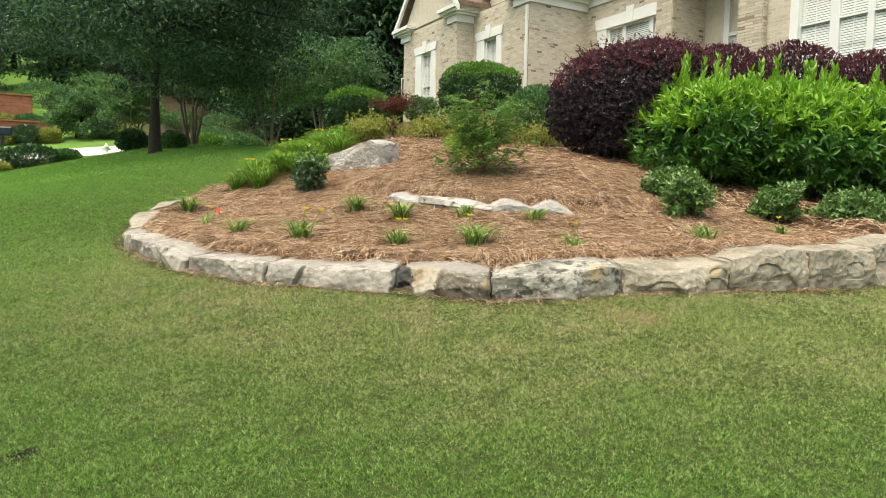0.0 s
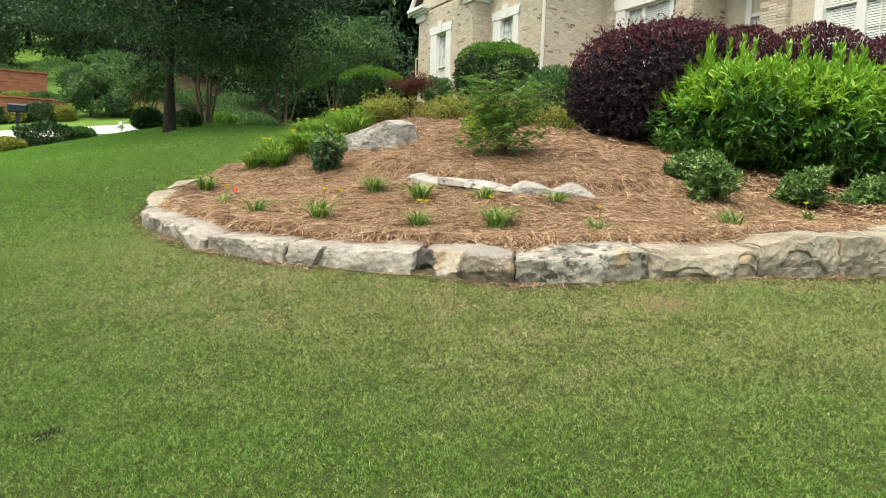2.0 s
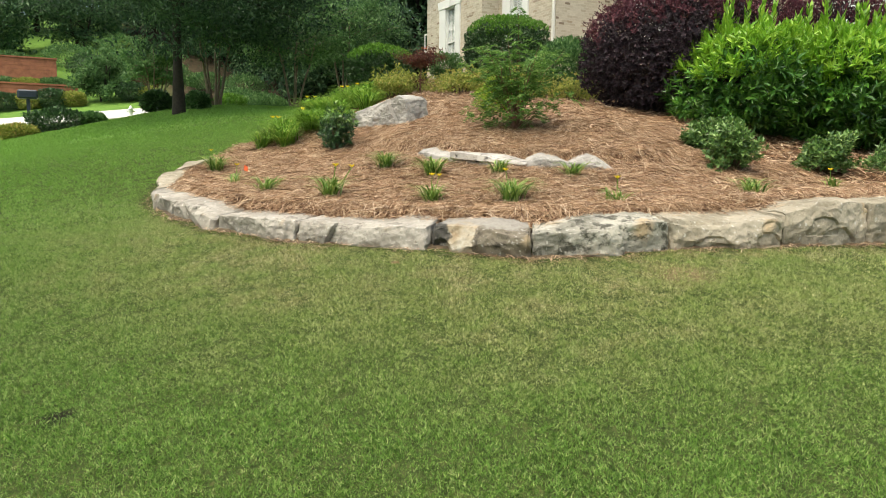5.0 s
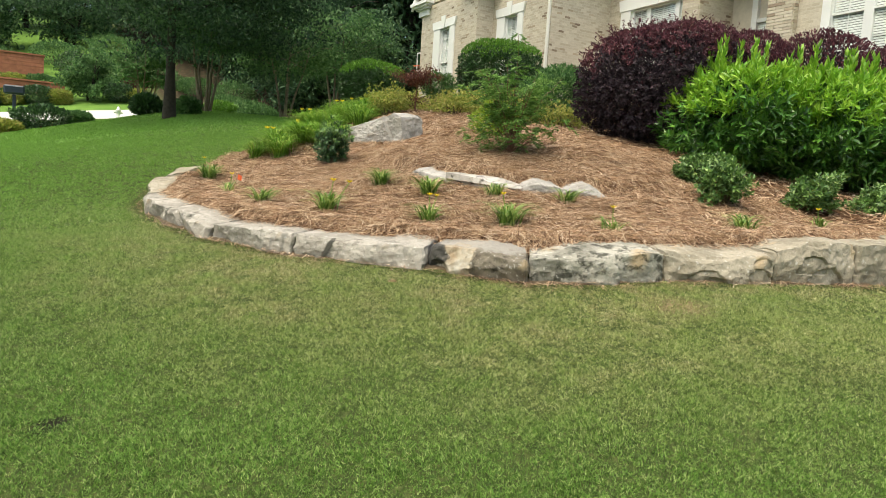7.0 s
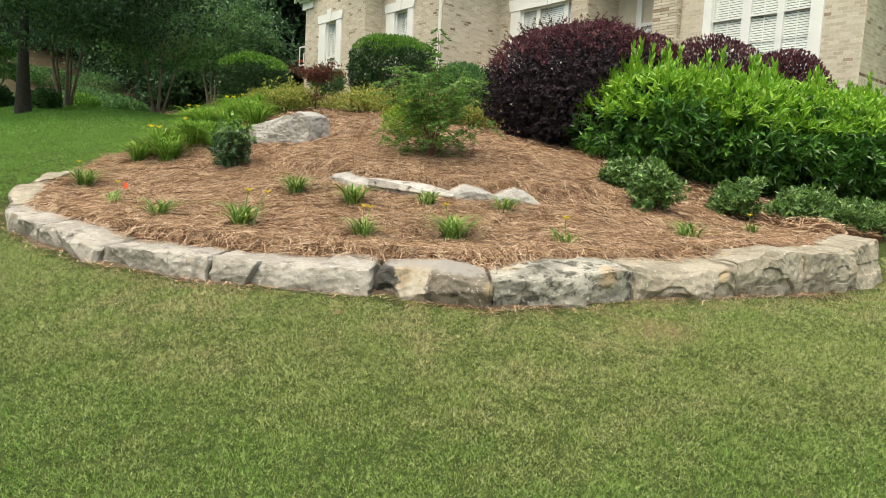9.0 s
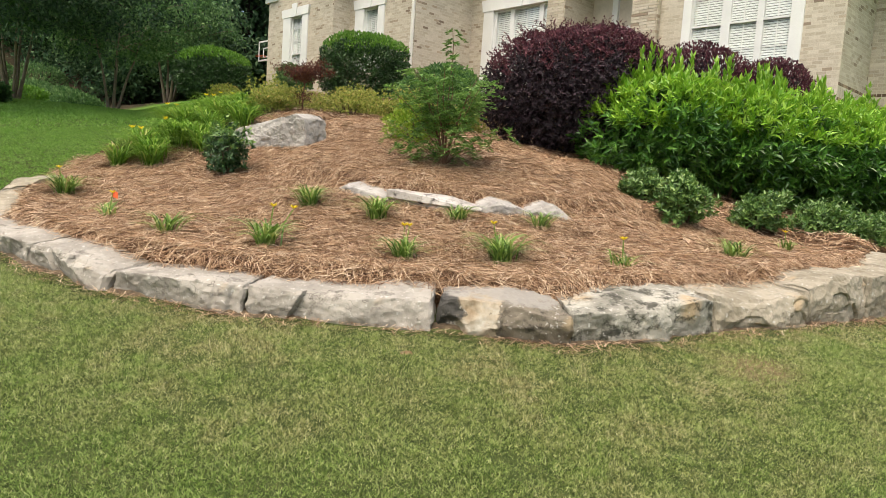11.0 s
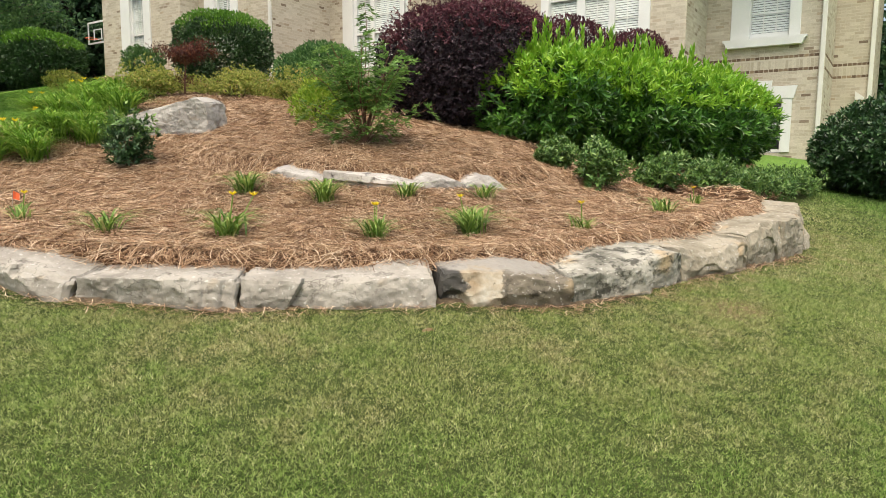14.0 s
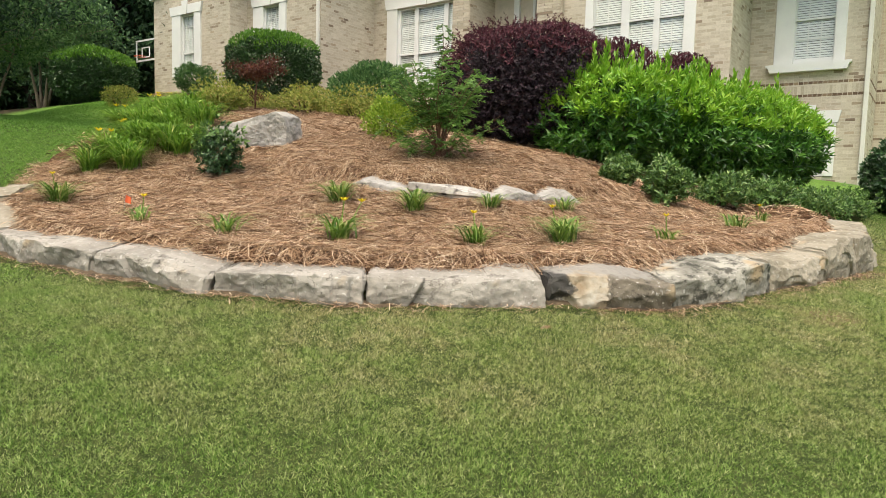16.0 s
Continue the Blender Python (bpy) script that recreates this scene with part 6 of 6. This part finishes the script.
# ---------------------------------------------------------------- grass and straw
def soil_edge():
    """Bare crumbly soil between the stones and the mown grass."""
    line = np.array(WALL)
    s = np.linspace(0, len(line) - 1, 160)
    at = np.stack([np.interp(s, np.arange(len(line)), line[:, k]) for k in (0, 1)], -1)
    way = unit(np.gradient(at, axis=0))
    out = np.stack([way[:, 1], -way[:, 0]], -1)
    out *= np.where(((at - HEART) * out).sum(1) > 0, 1, -1)[:, None]
    rows = []
    for k, u in enumerate(np.linspace(0, 1, 6)):
        wide = 0.005 + 0.05 * np.sin(s * 5.1) * np.sin(s * 2.3 + 1)
        p = at + out * (-0.12 + u * (0.12 + wide))[:, None]
        z = lawn_z(p[:, 0], p[:, 1]) + (0.012 + 0.008 * np.sin(s * 41 + 9 * u) * np.sin(s * 17)) * math.sin(math.pi * min(1, u * 1.15)) + (0.004 if u < 0.99 else -0.01)
        rows.append(np.concatenate([p, z[:, None]], 1))
    v = np.concatenate(rows)
    n = len(at)
    i, j = np.meshgrid(np.arange(5), np.arange(n - 1), indexing="ij")
    f = np.stack([i * n + j, i * n + j + 1, (i + 1) * n + j + 1, (i + 1) * n + j], -1).reshape(-1, 4)
    tagged(put("soil_edge", mesh_np("soil_edge", v, f, True), SOIL), "bare reddish soil along the foot of the stones", "soil", kind="structure")


soil_edge()


def patchy(x, y, cell, seed):
    """Uneven values from 0 to 1 that change over about one cell."""
    table = np.random.default_rng(seed).random((257, 257))
    u, v = x / cell, y / cell
    i, j = np.floor(u).astype(int), np.floor(v).astype(int)
    a, b = ease(u - i), ease(v - j)
    i, j = i % 256, j % 256
    return (table[i, j] * (1 - a) + table[i + 1, j] * a) * (1 - b) + (table[i, j + 1] * (1 - a) + table[i + 1, j + 1] * a) * b


def grass(name, x0, x1, y0, y1, per_m2, length, width, seed, keep=None):
    r = np.random.default_rng(seed)
    n = int((x1 - x0) * (y1 - y0) * per_m2)
    x, y = r.uniform(x0, x1, n), r.uniform(y0, y1, n)
    _, gap = bed_z(x, y)
    ok = gap < -0.28
    ok |= (gap < 0.02) & (x < -8.0)
    if keep is not None:
        ok &= keep(x, y)
    ok &= ~((gap > -0.345 - 0.07 * lumps(np.stack([x, y, 0 * x], -1), 6, 0.25)) & (x > -7.8) & (y < 8.2) & (r.random(n) < 0.8))
    bare = np.exp(-(((x + 1.44) / 0.15) ** 2 + ((y - 3.82) / 0.24) ** 2) ** 2)
    bare = np.maximum(bare, 1.1 * np.exp(-(((x + 1.60) / 0.05) ** 2 + ((y - 0.31) / 0.075) ** 2) ** 2))
    ok &= r.random(n) > bare * 0.72
    x, y = x[ok], y[ok]
    n = len(x)
    p = np.stack([x, y, lawn_z(x, y) - 0.004], -1)
    tuft = 0.3 + 0.6 * patchy(x, y, 0.16, 3) + 0.75 * patchy(x, y, 0.045, 4)
    lean = r.normal(size=(n, 3)) * [0.95, 0.95, 0] + [0, 0, 1]
    way = unit(lean)
    side = unit(np.cross(way, r.normal(size=(n, 3))))
    by_wall = 0.45 + 0.55 * ease((-gap[ok] - 0.36) / 0.2)
    ln = (length * r.uniform(0.5, 1.2, n) * tuft * np.where(x > -8, by_wall, 1.0))[:, None]
    w = (width * r.uniform(0.7, 1.2, n))[:, None]
    v = np.stack([p - side * w / 2, p + side * w / 2, p + way * ln], 1).reshape(-1, 3)
    ob = put(name, mesh_np(name, v, np.arange(3 * n).reshape(-1, 3)), GRASS)
    return tagged(ob, "short mown green grass blades with dry tan tips", "grass", kind="stuff")


grass("grass", -5.4, 1.2, -0.6, 4.9, 37000, 0.026, 0.0054, 51, lambda x, y: (np.hypot(x - 1.7, y - 0.45) > 2.1) | (y > 2.6))
grass("grass", -0.5, 1.2, -0.6, 2.6, 5000, 0.030, 0.008, 58, lambda x, y: np.hypot(x - 1.7, y - 0.45) <= 2.1)
grass("grass", -12, -5.4, -2.0, 4.0, 6000, 0.034, 0.010, 54)
grass("grass", -5.4, 1.2, -3.0, -0.6, 2500, 0.038, 0.012, 55)
grass("grass", -24, -8, -6, 12, 1000, 0.042, 0.020, 52, lambda x, y: (x < -12) | (y > 4.0) | (y < -2))
grass("grass", 1.2, 7, -7, 4.9, 1800, 0.045, 0.012, 56)
grass("grass", -8, 1.2, -7, -3.0, 1500, 0.045, 0.014, 57)
grass("grass", -1.8, 1.4, 4.9, 8.2, 13000, 0.030, 0.0068, 59)
grass("grass", -1.8, 3.5, 4.9, 15, 3000, 0.04, 0.011, 53, lambda x, y: (y > 8.2) | (x > 1.4))


def straw(name, n, x0, x1, y0, y1, long, width, seed):
    r = np.random.default_rng(seed)
    x, y = r.uniform(x0, x1, n), r.uniform(y0, y1, n)
    z, gap = bed_z(x, y)
    ok = gap > -0.10 * r.random(n) ** 0.5 - 0.10 * r.random(n) * (x < -8)
    x, y, z = x[ok], y[ok], z[ok]
    n = len(x)
    a = r.uniform(0, 6.283, n)
    flow = 2.2 * np.sin(x * 1.7 + 0.6 * y) + 1.6 * np.sin(y * 2.3)
    a = np.where(r.random(n) < 0.25, flow + r.normal(size=n) * 0.5, a)
    ln = long * r.uniform(0.55, 1.15, n)
    tilt = r.normal(size=n) * 0.20
    c = np.stack([x, y, z + 0.008 + 0.028 * r.random(n) ** 2 + 0.02 * np.clip(lumps(np.stack([x, y, 0 * x], -1), 8, 0.10), 0, 1)], -1)
    d = np.stack([np.cos(a) * np.cos(tilt), np.sin(a) * np.cos(tilt), np.sin(tilt)], -1)
    gx = (bed_z(x + 0.05, y)[0] - z) / 0.05
    gy = (bed_z(x, y + 0.05)[0] - z) / 0.05
    d[:, 2] += np.clip(gx, -1, 1) * d[:, 0] + np.clip(gy, -1, 1) * d[:, 1]
    s = unit(np.cross(d, [0, 0, 1.0]))
    bend = (r.normal(size=n) * 0.17 * ln)[:, None]
    k = np.array([-0.5, 0.0, 0.5])
    lines = c[:, None] + d[:, None] * (k[None, :, None] * ln[:, None, None])
    lines[:, 1] += s * bend
    lines[:, 1, 2] += 0.006
    side = unit(s + np.array([0, 0, 1.0]) * r.normal(size=(n, 1)) * 0.4)
    v, f = strip_arrays(lines, [width, width, width * 0.5], side)
    ob = put(name, mesh_np(name, v, f), STRAW)
    return tagged(ob, "loose brown pine needles spread as mulch", "pine straw", kind="stuff")


def fallen_straw():
    """Needles blown out along the foot of the stones."""
    r = np.random.default_rng(65)
    n = 1700
    line = np.array(WALL)
    s = r.uniform(1.5, len(line) - 1.01, n)
    at = np.stack([np.interp(s, np.arange(len(line)), line[:, k]) for k in (0, 1)], -1)
    out = unit(at - HEART)
    at = at + out * (0.02 + 0.13 * r.random(n)[:, None] ** 2)
    z = lawn_z(at[:, 0], at[:, 1]) + 0.012 + 0.012 * r.random(n)
    a = r.uniform(0, 6.283, n)
    d = np.stack([np.cos(a), np.sin(a), 0.12 * r.normal(size=n)], -1)
    side = unit(np.cross(d, [0, 0, 1.0]))
    ln = r.uniform(0.05, 0.14, n)
    lines = np.concatenate([at, z[:, None]], 1)[:, None] + d[:, None] * (np.array([-0.5, 0, 0.5])[None, :, None] * ln[:, None, None])
    lines[:, 1] += side * (0.12 * ln * r.normal(size=n))[:, None]
    v, f = strip_arrays(lines, [0.004, 0.004, 0.002], side)
    tagged(put("fallen_straw", mesh_np("fallen_straw", v, f), STRAW), "stray brown pine needles along the foot of the stones", "pine straw", kind="stuff")


fallen_straw()
straw("pine_straw", 215000, -9.2, -1.2, 1.3, 7.4, 0.17, 0.0040, 61)
straw("pine_straw", 42000, -13, -1.0, 5.5, 12.5, 0.21, 0.008, 62)
straw("pine_straw", 16000, -22, -8.5, 3.0, 13.0, 0.22, 0.009, 63)
lay_bricks()
